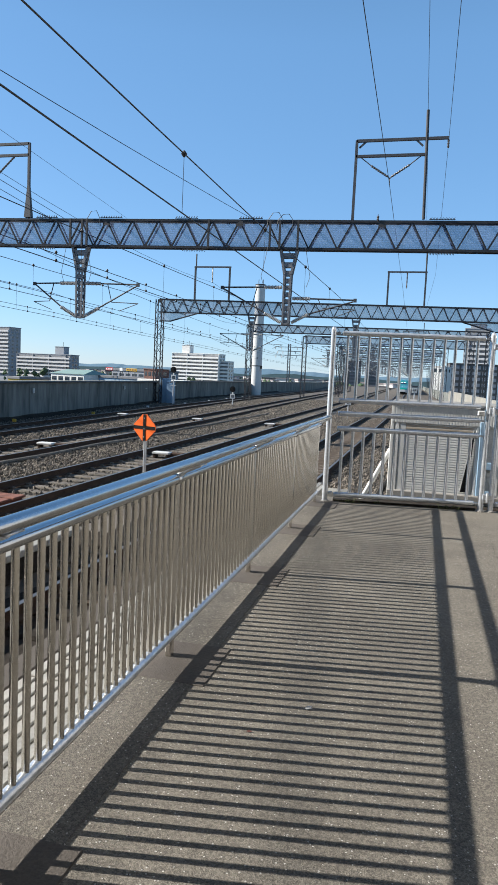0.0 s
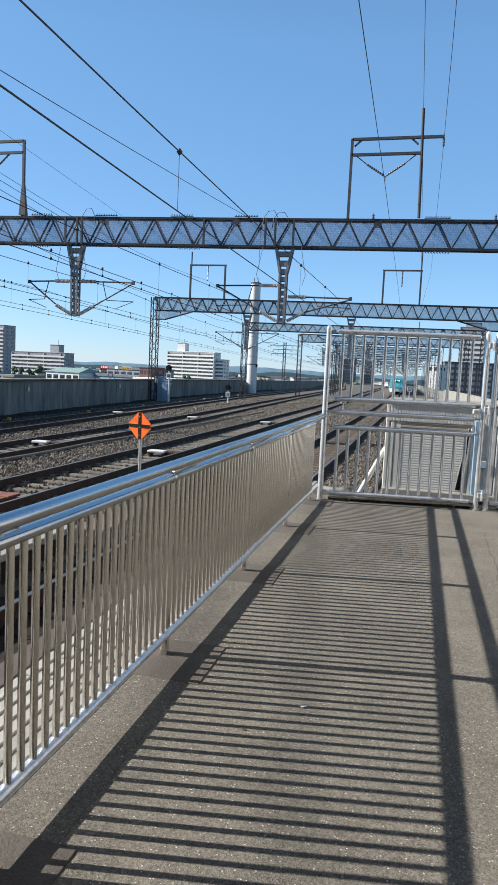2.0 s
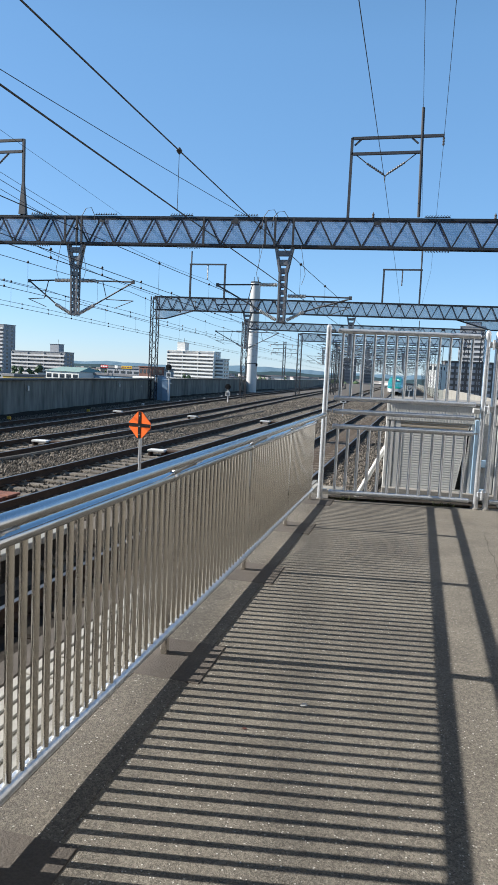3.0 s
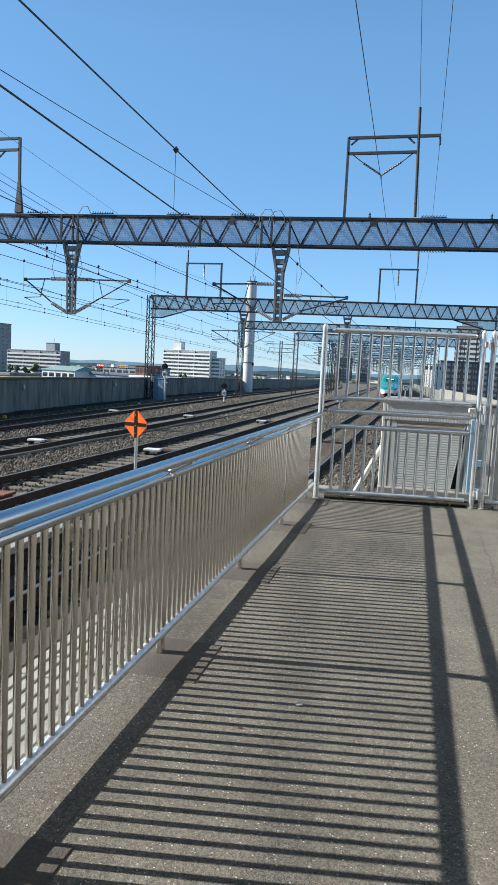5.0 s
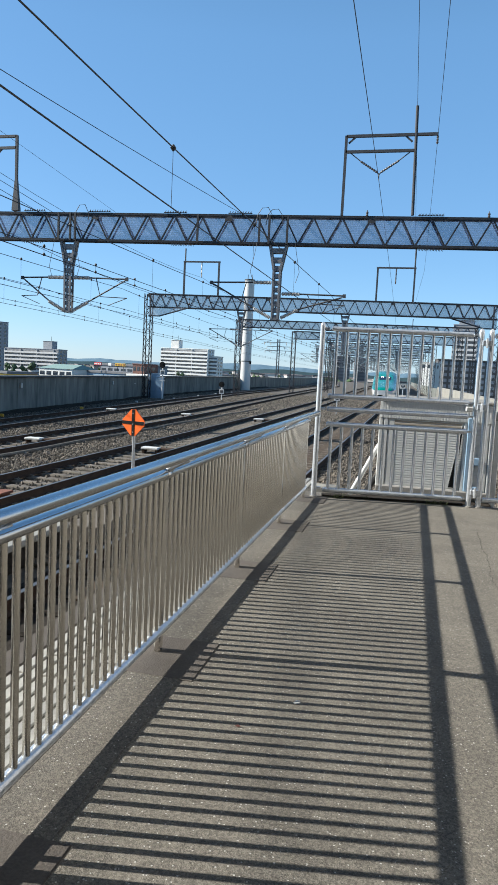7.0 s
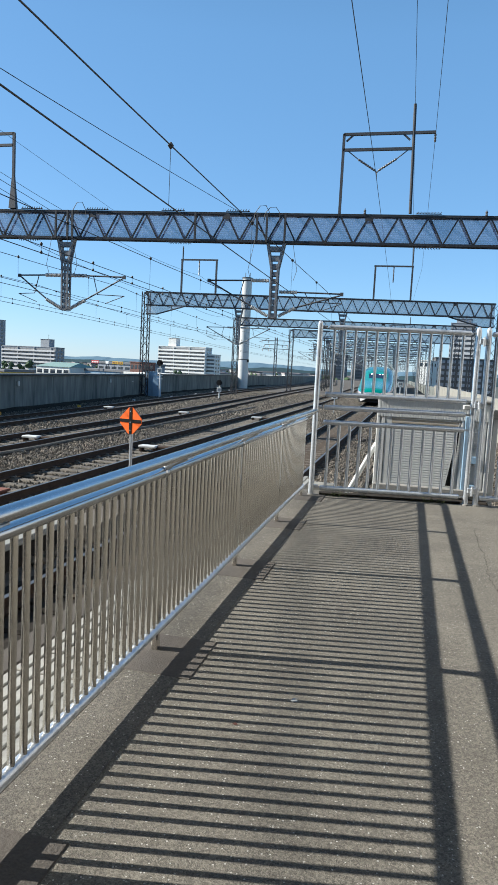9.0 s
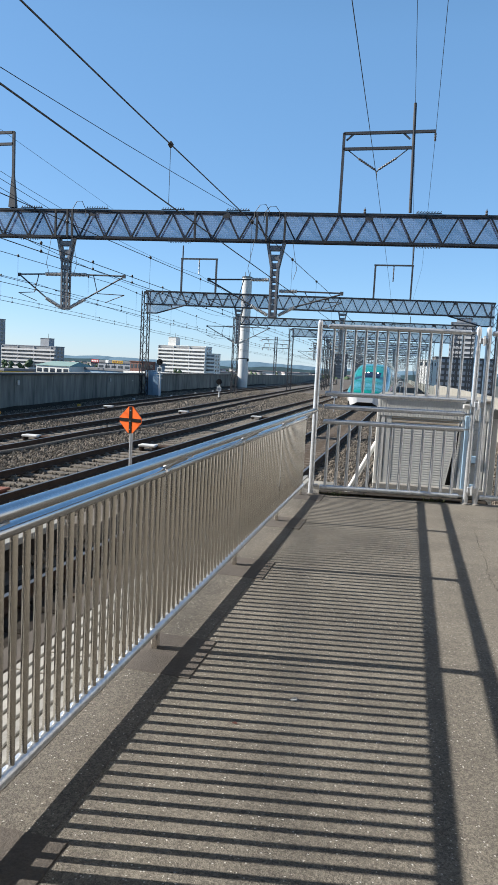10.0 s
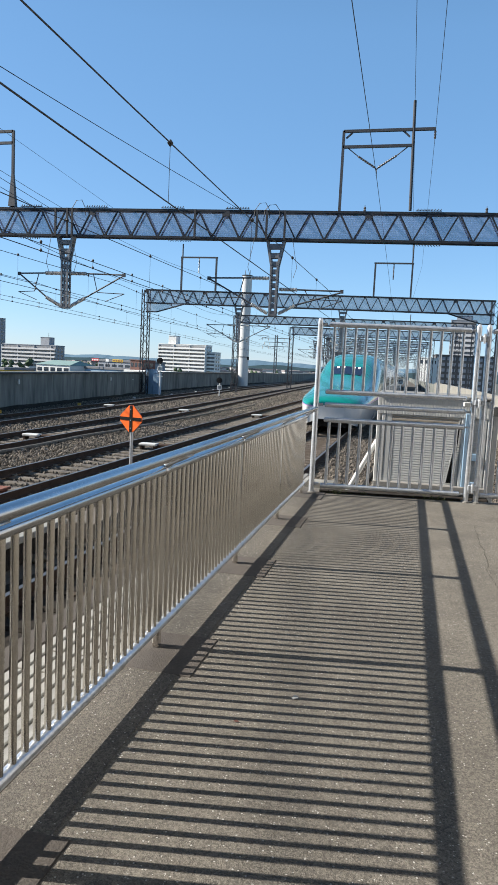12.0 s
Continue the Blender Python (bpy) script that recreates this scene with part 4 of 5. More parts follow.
def wires():
    Y = (-25, 27.4, 57.8, 73, 100, 130, 165, 200)
    for i, dx in ((0, -0.22), (1, 0.2), (2, 0.0), (3, 0.3)):
        f = TRACKS[i]
        span("contact_wire", "dark contact wire over a track", [(f(y) + dx, y, 3.54) for y in Y], 0.0095)
        span("messenger_wire", "dark messenger wire over a track", [(f(y) + dx, y, 4.55) for y in Y], 0.0095, 0.23)
    span("feeder_wire", "thin dark feeder wire", [(-1.38, -25, 9.0), (-1.87, 27.5, 8.95), (-2.3, 58, 9.0), (-3, 100, 9), (-8, 200, 9)], 0.011)
    span("feeder_wire", "thin dark feeder wire", [(0.1, -25, 10.3), (0.22, 27.5, 10.2), (0.2, 58, 10.2), (-1, 100, 10)], 0.008)
    span("feeder_wire", "thin dark feeder wire", [(-0.5, -25, 11.5), (-0.6, 27.5, 11.55), (-0.6, 58, 11)], 0.008)
    up = "thin dark feeder wire"
    span("feeder_wire", up, [(-13.2, -26.0, 8.1), (-6.99, 27.32, 7.51)], 0.009, 0.60, 16)
    span("feeder_wire", up, [(-7.5, -26.0, 7.5), (-12.26, 26.5, 7.5)], 0.005)
    span("feeder_wire", up, [(-8.1, -26.0, 7.5), (-15.06, 26.48, 7.5)], 0.010)
    span("feeder_wire", up, [(-8.6, -26.0, 7.5), (-15.69, 26.65, 7.5)], 0.010)
    span("feeder_wire", up, [(-17.8, 26.2, 7.0), (-19.6, 56.5, 7.0), (-20, 73, 7), (-22, 130, 7)], 0.012, 0.4)
    span("feeder_wire", up, [(-18.07, -20, 9.0), (-18.1, 26.4, 9.45), (-18.07, 56.5, 9.1), (-19, 100, 9)], 0.010, 0.5)
    # auxiliary wires close above the contact wires, tied to them by many small clamps
    for i, dx in ((1, 0.2), (2, 0.0), (3, 0.3)):
        f = TRACKS[i]
        aux = span("auxiliary_wire", "dark auxiliary wire clamped above the contact wire", [(f(y) + dx, y, 3.72) for y in Y], 0.0085, 0.04)
        g = G()
        for k in range(44):
            y = 6.0 + 2.4 * k
            for z in (3.54, 3.71):
                g.tube([(f(y) + dx, y, z - 0.035), (f(y) + dx, y, z), (f(y) + dx, y, z + 0.035)], [0.012, 0.034, 0.012], 6)
            g.tube([(f(y) + dx, y, 3.54), (f(y) + dx, y, 3.71)], 0.005, 5)
        tagged(part("clamps", g, WIRE, aux, "small dark wire clamps"), kind="stuff")
    # droppers with clamps between messenger and contact wire
    for i, dx in ((0, -0.22), (1, 0.2), (2, 0.0), (3, 0.3)):
        f = TRACKS[i]
        for k in range(10):
            y = 4.3 + 5.0 * k
            u = (y + 25) / 52.4 if y < 27.4 else (y - 27.4) / 30.4
            zt = 4.55 - 0.23 * 4 * u * (1 - u)
            g = G()
            g.tube([(f(y) + dx, y, 3.54), (f(y) + dx, y, zt)], 0.004, 5)
            g.tube([(f(y) + dx, y, zt - 0.045), (f(y) + dx, y, zt), (f(y) + dx, y, zt + 0.045)], [0.012, 0.045, 0.012], 8)
            tagged(part("dropper", g, WIRE), "thin dropper wire with a clamp", "wire", "droppers")


wires()


# ---- orange marker ----
def marker():
    t = thing("warning_marker", "orange diamond marker with a black cross on a pole", "marker", (-5.7, 13.55, BED_Z), turn=-14)
    g = G()
    g.tube([(0, 0, 0), (0, 0, 1.33)], 0.035, 10)
    part("pole", g, GALV, t, "", True)
    s = 0.28
    zc = 1.54
    c = 0.055
    g = G()
    out = [(-s, c), (-c, s), (c, s), (s, c), (s, -c), (c, -s), (-c, -s), (-s, -c)]
    g.add([(x, -0.045, zc + z) for x, z in out] + [(x, -0.02, zc + z) for x, z in out],
          [tuple(range(8)), tuple(range(15, 7, -1))] + [(i, (i + 1) % 8, 8 + (i + 1) % 8, 8 + i) for i in range(8)])
    b = part("board", g, ORANGE, t, "fluorescent orange board")
    g = G()
    g.box((0, -0.05, zc), (0.066, 0.008, 2 * s), None)
    g.box((0, -0.051, zc), (2 * s, 0.008, 0.066), None)
    part("cross", g, BLACK, b, "black cross")
    for z in (-0.2, -0.03, 0.2):
        g = G()
        g.tube([(0, -0.050, zc + z), (0, -0.060, zc + z)], 0.012, 8)
        part("bolt", g, GALV, b, "small pale bolt")


marker()


# ---- low walkway blocks beside the platform track ----
def walkway():
    t = thing("cable_trough", "pale concrete cable trough with a lid beside the track", "cable trough", (-5.0, 0, BED_Z))
    for k in range(13):
        g = G()
        g.box((0, -2.6 + 0.93 * k, 0.36), (0.46, 0.915, 0.09), None, 0.012)
        part("lid", g, DECK, t, "pale concrete lid")
    # the shade on the trough's side is put into its dark colour
    g = G()
    g.box((0, 3.0, 0.155), (0.34, 12.1, 0.31), None, 0.01)
    part("body", g, DARKBROWN, t, "trough body coloured dark for its shaded face")
    t = thing("cable_trough", "low brown concrete cable trough beside the track", "cable trough", (-4.75, 0, BED_Z))
    for k in range(5):
        g = G()
        g.box((0, 9.95 + 1.22 * k, 0.14), (0.55, 1.2, 0.28), None, 0.015)
        part("block", g, SLEEPER, t)


def ground_duct():
    g = G()
    pts = [(-10.95 + 0.05 * math.sin(k * 0.9) + 0.02 * math.sin(k * 2.3), 6 + k * 1.3, BED_Z + 0.09 + 0.01 * math.sin(k * 1.7)) for k in range(34)]
    g.tube(pts, 0.055, 8)
    t = thing("cable_duct", "grey cable duct lying along the ballast", "duct")
    part("tube", g, SLEEPER, t, "", True)
    for k in range(0, 34, 3):
        g = G()
        g.box((pts[k][0], pts[k][1], BED_Z + 0.05), (0.2, 0.1, 0.1), None, 0.01)
        part("saddle", g, CONCRETE, t)


walkway()
ground_duct()


# ---- trackside equipment ----
def transponders():
    for x, y in ((-12.1, 20.37), (-7.92, 20.23), (-17.15, 37.3), (-12.45, 37.1), (-8.13, 36.8)):
        t = thing("track_transponder", "white box transponder on a bracket between the rails", "transponder", (x, y, BED_Z), "transponders")
        g = G()
        g.box((0, 0, 0.185), (0.56, 0.34, 0.075), None, 0.018)
        part("case", g, WHITEPAINT, t)
        g = G()
        g.box((0.42, 0.16, 0.10), (0.50, 0.30, 0.20), None, 0.02)
        part("cable_box", g, RAILSIDE, t, "dark cable box beside the case")
        for e in (-0.22, 0.22):
            g = G()
            g.box((e, 0, 0.075), (0.08, 0.26, 0.15), None, 0.01)
            part("bracket", g, RAILSIDE, t, "dark bracket")
    for x, y, m, word in ((-18.75, 28.65, YELLOW, "yellow"), (-19.01, 37.16, YELLOW, "yellow"), (-20.0, 47.8, WHITEPAINT, "white"), (-20.2, 56.6, WHITEPAINT, "white"), (-20.8, 65.4, WHITEPAINT, "white"), (-21.5, 74, WHITEPAINT, "white"), (-22.3, 84, WHITEPAINT, "white")):
        g = G()
        g.box((0, 0, 0.12), (0.20, 0.12, 0.17), None, 0.03)
        g.box((0, 0, 0.03), (0.10, 0.10, 0.06))
        o = part("distance_peg", g, m)
        o.location = (x, y, BED_Z)
        tagged(o, "small %s marker peg in the ballast" % word, "peg", "marker pegs")


transponders()


def signal(x, y, h, label, box=False):
    t = thing("track_signal", label, "signal", (x, y, BED_Z), "track signals")
    g = G()
    g.tube([(0, 0, 0), (0, 0, h)], 0.055, 8)
    part("mast", g, WHITEPAINT, t, "", True)
    g = G()
    g.tube([(0, -0.02, h + 0.25), (0, -0.10, h + 0.25), (0, -0.101, h + 0.25), (0, -0.16, h + 0.25)], [0.10, 0.10, 0.27, 0.27], 20)
    g.tube([(0, 0.02, h + 0.1), (0, 0.02, h + 0.45)], 0.09, 10)
    hd = part("signal_head", g, BLACK, t, "round black signal head")
    g = G()
    g.tube([(-0.0, -0.17, h + 0.34), (0.0, -0.24, h + 0.34)], [0.09, 0.09], 12)
    part("lens_hood", g, BLACK, hd)
    g = G()
    g.box((0, -0.08, h - 0.40), (0.42, 0.04, 0.42), None, 0.01)
    pl = part("plate", g, WHITEPAINT, t, "white plate with dark bars")
    for k in (-1, 0, 1):
        g = G()
        g.box((0.10 * k, -0.104, h - 0.40), (0.05, 0.006, 0.26))
        part("bar", g, BLACK, pl)
    if box:
        for e in (-0.3, 0.0, 0.3):
            g = G()
            g.box((0, -0.02, h - 0.8 - e), (0.5, 0.05, 0.05))
            part("step", g, WHITEPAINT, t)


signal(-20.95, 55.6, 2.75, "tall railway signal with round black head beside the wall", True)
signal(-17.05, 60.7, 1.25, "low railway signal with round black head between tracks")


def cabinets():
    for x, y, w, h, m, lab in ((-22.25, 57.0, 0.9, 2.2, BLUEBOX, "pale blue equipment cabinet beside the wall"), (-21.7, 56.9, 0.6, 1.9, BLUEBOX, "pale blue equipment cabinet beside the wall"),
                               (-22.9, 53.6, 0.4, 1.3, HUTGREY, "small grey junction box beside the wall")):
        t = thing("trackside_cabinet", lab, "cabinet", (x, y, BED_Z), "cabinets")
        g = G()
        g.box((0, 0, h / 2), (w, 0.6, h), None, 0.02)
        part("case", g, m, t)
        g = G()
        g.box((0, -0.31, h * 0.53), (w * 0.86, 0.02, h * 0.84), None, 0.008)
        d = part("door", g, m, t)
        g = G()
        g.box((w * 0.3, -0.335, h * 0.5), (0.03, 0.03, 0.16), None, 0.005)
        part("handle", g, TRUSSDARK, d)
        g = G()
        g.box((0, 0, h + 0.02), (w + 0.08, 0.68, 0.04), None, 0.01)
        part("top", g, m, t)


cabinets()


def stop_boards():
    for x, y, h, w in ((-5.2, 48.9, 1.25, 0.42), (-0.85, 60, 2.2, 0.42)):
        t = thing("marker_board", "small white square marker board on a pole", "board", (x, y, BED_Z), "marker boards")
        g = G()
        g.tube([(0, 0, 0), (0, 0, h + 0.1)], 0.04, 8)
        part("pole", g, GALV, t, "", True)
        g = G()
        g.box((0, -0.05, h), (w, 0.02, w), None, 0.004)
        b = part("plate", g, WHITEPAINT, t)
        for dx, dz, sx, sz in ((0, 0.12, 0.30, 0.04), (0, 0.0, 0.30, 0.04), (0, -0.12, 0.20, 0.05), (-0.12, 0.04, 0.04, 0.2), (0.12, 0.04, 0.04, 0.2)):
            g = G()
            g.box((dx, -0.064, dz + h), (sx, 0.006, sz))
            part("bar", g, BLACK, b)


stop_boards()


def monopole():
    t = thing("tower_column", "tall white steel column standing beside the viaduct wall", "column", (-25.3, 103.0, BED_Z))
    g = G()
    g.tube([(0, 0, 0), (0, 0, 4), (0, 0, 16.6)], [0.80, 0.78, 0.73], 28)
    part("shaft", g, WHITEPAINT, t, "", True)
    g = G()
    g.tube([(0, 0, 16.6), (0, 0, 16.75)], [0.80, 0.80], 28)
    part("cap_ring", g, TRUSS, t)
    for dx in (-0.3, 0.4):
        g = G()
        g.tube([(dx, 0, 16.7), (dx, 0, 17.5)], 0.05, 6)
        part("rod", g, TRUSSDARK, t)
    g = G()
    g.tube([(0, 0, 4.35), (0, 0, 4.47)], [0.81, 0.81], 28)
    part("flange", g, TRUSS, t)
    g = G()
    g.box((0.80, -0.35, 4.2), (0.25, 0.25, 0.4), None, 0.03)
    part("lamp_box", g, BLACK, t)


monopole()


def line_tower():
    t = thing("line_tower", "slender lattice line tower with three crossarms behind the wall", "tower", (-29.6, 150, -12.0))
    g = G()
    lattice(g, 0, 0, 0, 20.9, 0.5, 0.9, 0.045)
    part("mast", g, TRUSSFAR, t)
    for z, hw in ((20.2, 3.2), (19.3, 2.6), (18.4, 3.0)):
        g = G()
        g.bar((-hw, 0, z), (hw, 0, z), 0.12)
        arm = part("crossarm", g, TRUSSFAR, t)
        for e in (-1, -0.55, 0.55, 1):
            g = G()
            insulator(g, (e * hw, 0, z - 0.05), (e * hw, 0, z - 0.55), 0.10, 4)
            part("insulator", g, PORCELAIN, arm, "pale insulator")


line_tower()


def vent_post():
    t = thing("vent_post", "pale square post with a small gabled cap beside the hut", "post", (1.10, 9.32, BED_Z))
    g = G()
    g.box((0, 0, 1.14), (0.07, 0.07, 2.28), None, 0.008)
    part("shaft", g, WHITEPAINT, t)
    g = G()
    prof = [(-0.075, 2.26), (0.075, 2.26), (0.075, 2.32), (0, 2.38), (-0.075, 2.32)]
    g.add([(x, -0.08, z) for x, z in prof] + [(x, 0.08, z) for x, z in prof],
          [(0, 1, 2, 3, 4), (9, 8, 7, 6, 5)] + [(k, (k + 1) % 5, 5 + (k + 1) % 5, 5 + k) for k in range(5)])
    part("cap", g, CONCRETE, t, "grey gabled cap")


vent_post()


# dark strip laid in for the shade in the gap below the gate
def gap_shade():
    d = Matrix.Rotation(radians(GDIR), 4, "Z")
    g = G()
    g.box(GA + d @ Vector((0.84, 0.10, 0.012)), (1.50, 0.13, 0.024), d, 0.004)
    tagged(part("gap_shade", g, DARKBROWN), "dark strip for the shaded gap under the gate", "strip")


gap_shade()


def hut_surrounds():
    t = thing("brace_pole", "white painted steel pole leaning against the hut", "pole", (-0.69, 9.3, 0))
    g = G()
    g.tube([(-0.13, 0, -0.45), (0.30, 0.05, 0.42)], 0.032, 10)
    part("tube", g, WHITEPAINT, t, "", True)
    g = G()
    g.box((-1.35, 9.2, -0.8), (0.9, 0.25, 1.26), None, 0.02)
    tagged(part("kerb_wall", g, RAMPCON), "low pale concrete end wall beyond the gate", "wall", kind="structure")
    t = thing("cable_bundle", "bundle of black cables beside the hut", "cables", (-0.5, 9.6, BED_Z))
    for k in range(4):
        g = G()
        g.tube([(-0.10 - 0.05 * k, 0.1 * k, 0), (-0.06 - 0.04 * k, 0.1 * k, 0.9), (0.02, 0.1 * k, 1.25), (0.2, 0.1 * k, 1.5)], 0.03, 8)
        part("cable", g, BLACK, t, "", True)


hut_surrounds()


# ---- town ----
CREAM = mat("pale_render", (0.70, 0.69, 0.66), (0.60, 0.59, 0.56), 0.2, 2, 0.85, bump=0)
GREYWALL = mat("grey_render", (0.288, 0.304, 0.328), (0.232, 0.24, 0.264), 0.2, 2, 0.85, bump=0)
BROWNWALL = mat("brown_tile", (0.11, 0.10, 0.095), (0.08, 0.072, 0.07), 0.2, 2, 0.7, bump=0)
# brown of the far towers, paled with distance haze
BROWNFAR = mat("haze_paled_brown", (0.21, 0.19, 0.195), (0.16, 0.145, 0.15), 0.2, 2, 0.8, bump=0)
BALCONY = mat("balcony_white", (0.78, 0.77, 0.74), (0.68, 0.67, 0.65), 0.3, 3, 0.8, bump=0)
# tower and grey balcony tones are softened for haze
TOWERBAND = mat("tower_balcony_brown", (0.27, 0.25, 0.26), (0.21, 0.195, 0.20), 0.3, 3, 0.8, bump=0)
GREYBAND = mat("balcony_grey", (0.56, 0.55, 0.545), (0.46, 0.45, 0.45), 0.3, 3, 0.8, bump=0)
RECESS = mat("recess_grey", (0.22, 0.22, 0.225), (0.15, 0.15, 0.155), 0.4, 2, 0.8, bump=0)
BRICKRED = mat("dark_brick", (0.15, 0.07, 0.055), (0.10, 0.05, 0.04), 0.3, 4, 0.9, bump=0)
GREENROOF = mat("green_roof", (0.21, 0.308, 0.28), (0.168, 0.252, 0.231), 0.3, 3, 0.6, bump=0)
GREYROOF = mat("grey_roof", (0.17, 0.17, 0.18), (0.12, 0.12, 0.13), 0.3, 3, 0.6, bump=0)
SIGNRED = mat("sign_red", (0.52, 0.032, 0.04), (0.44, 0.024, 0.032), 1, 5, 0.5, bump=0)
SIGNYEL = mat("sign_yellow", (0.56, 0.35, 0.021), (0.49, 0.294, 0.014), 1, 5, 0.5, bump=0)


def building(label, x0, x1, y, ztop, floors, bays, wall, band=None, turn=0.0, depth=14, pitch=2.9, pent=None, name="apartment_building", panes=None):
    """A block with storeys, balcony bands or plain windows, a roof slab and a penthouse."""
    w = (x1 - x0) / math.cos(radians(turn))
    t = thing(name, label, "building", ((x0 + x1) / 2, y, -12.0), turn=turn)
    h = ztop + 12.0
    g = G()
    g.box((0, depth / 2, h / 2), (w, depth, h))
    wl = part("wall", g, wall, t)
    g = G()
    g.box((0, depth / 2, h + 0.2), (w + 0.6, depth + 0.6, 0.4), None, 0.05)
    part("roof", g, wall, t)
    win = G()
    bw = w / bays
    win.box((0, 0, 0), (bw * (0.94 if band else 0.62), 0.12, pitch * 0.55))
    # behind balcony bands the panes take a flat grey for the shaded recess
    fr = win.mesh("window", panes or (GLASS if not band else RECESS))
    sw = G()
    sw.box((0, 0, 0), (0.12, 1.8, pitch * 0.5))
    sme = sw.mesh("window", GLASS)
    bal = G()
    bal.box((0, 0, 0), (w + 0.1, 1.3, pitch * 0.46), None, 0.04)
    bme = bal.mesh("balcony", band) if band else None
    dv = G()
    dv.box((0, 0, 0), (0.22, 1.1, pitch))
    dme = dv.mesh("balcony_divider", band or wall)
    for k in range(floors):
        z = h - pitch * (k + 0.55)
        for b in range(bays):
            o = new("window", fr)
            o.parent = wl
            o.location = (-w / 2 + bw * (b + 0.5), -0.03, z)
        if band:
            o = new("balcony", bme)
            o.parent = t
            o.location = (0, -0.66, z - pitch * 0.42)
            for b in range(0, bays + 1, 4):
                o = new("balcony_divider", dme)
                o.parent = t
                o.location = (-w / 2 + bw * b, -0.56, z)
        for e in (0.3, 0.7):
            for sx in (-1, 1):
                o = new("window", sme)
                o.parent = wl
                o.location = (sx * w / 2, depth * e, z)
    if pent:
        g = G()
        g.box((pent[0], depth * 0.5, h + pent[2] / 2), (pent[1], depth * 0.6, pent[2]), None, 0.1)
        p = part("penthouse", g, wall, t, "lift house on the roof")
        g = G()
        g.box((pent[0], depth * 0.5, h + pent[2] + 0.15), (pent[1] + 0.5, depth * 0.6 + 0.5, 0.3), None, 0.05)
        part("slab", g, wall, p)
        g = G()
        g.tube([(pent[0] + 1, depth * 0.5, h + pent[2]), (pent[0] + 1, depth * 0.5, h + pent[2] + 3.5)], 0.12, 6)
        part("aerial", g, TRUSSDARK, p)
    return t


building("tall grey apartment tower with white balconies", -380, -315, 480, 30.6, 12, 10, GREYWALL, GREYBAND, -12, 12)
building("long grey apartment block with a penthouse", -289, -241, 440, 10.3, 6, 13, GREYWALL, GREYBAND, -12, 9, 2.6, (13, 8, 5.6))
building("white apartment block with long balconies", -180, -142, 470, 15.8, 10, 12, CREAM, BALCONY, -12, 9, 2.55, (-9.5, 6.5, 6.0))
building("white lower wing of an apartment block", -141.8, -135.8, 468, 11.1, 8, 2, CREAM, BALCONY, -12, 9, 2.55)
building("pale grey apartment tower with long balconies", 22, 36.5, 450, 37.3, 14, 4, GREYWALL, GREYBAND, -8, 14, 3.1, (0, 9, 3.0))
building("dark brown office block with rows of windows", 12.6, 44, 400, 13.8, 7, 11, BROWNWALL, None, 5, 16, 3.2, None, "office_building", GREYWALL)
building("plain white building with few windows", 2.8, 9.3, 380, 11.2, 1, 2, CREAM, None, -20, 12, 3.4)
building("brown apartment tower seen far off", -68.4, -54.8, 600, 19.0, 9, 4, BROWNFAR, TOWERBAND, 10, 14)
building("brown apartment tower seen far off", -51.5, -40.6, 620, 18.6, 9, 4, BROWNFAR, TOWERBAND, 10, 14)
building("small red brick building with a flat roof", -107, -101.5, 250, 2.2, 3, 3, BRICKRED, None, -20, 8, 2.9)


def shop(label, x0, x1, y, ztop, wall, roof, pitchroof=False):
    t = thing("shop_building", label, "building", ((x0 + x1) / 2, y, -12.0), turn=-15)
    w, h = x1 - x0, ztop + 12
    g = G()
    g.box((0, 9, h / 2 - 0.6), (w, 18, h - 1.2))
    part("wall", g, wall, t)
    g = G()
    if pitchroof:
        g.add([(-w / 2 - 0.5, -0.5, h - 1.2), (w / 2 + 0.5, -0.5, h - 1.2), (w / 2 - 2, 9, h + 1.0), (-w / 2 + 2, 9, h + 1.0), (-w / 2 - 0.5, 18.5, h - 1.2), (w / 2 + 0.5, 18.5, h - 1.2)],
              [(0, 1, 2, 3), (3, 2, 5, 4), (0, 3, 4), (1, 5, 2), (0, 4, 5, 1)])
    else:
        g.box((0, 9, h - 0.6), (w + 0.8, 18.8, 1.2), None, 0.1)
    part("roof", g, roof, t)
    n = max(2, int(w / 4))
    for k in range(n):
        g = G()
        g.box((-w / 2 + w * (k + 0.5) / n, -0.03, h - 3.4), (w / n * 0.7, 0.1, 1.8))
        part("window", g, GLASS, t)
    return t


shop("low shop with a dark grey roof and blue band", -160, -121, 300, -1.3, BLUEBOX, GREYROOF)
shop("grey shop hall carrying red and yellow signs", -161, -131, 330, 2.4, GREYWALL, GREYROOF)
shop("white shop with a pale green pitched roof", -176, -155, 296, -0.2, CREAM, GREENROOF, True)
shop("low yellow fronted shop building", -187.5, -180, 280, -3.6, SIGNYEL, GREYROOF)
shop("long low building with a pale roof", -106, -84, 240, -1.4, GREYWALL, CREAM)
shop("long white low building", -118, -92, 560, -1.5, CREAM, CREAM)
shop("long white low building", -158, -128, 600, -2.0, CREAM, GREYROOF)


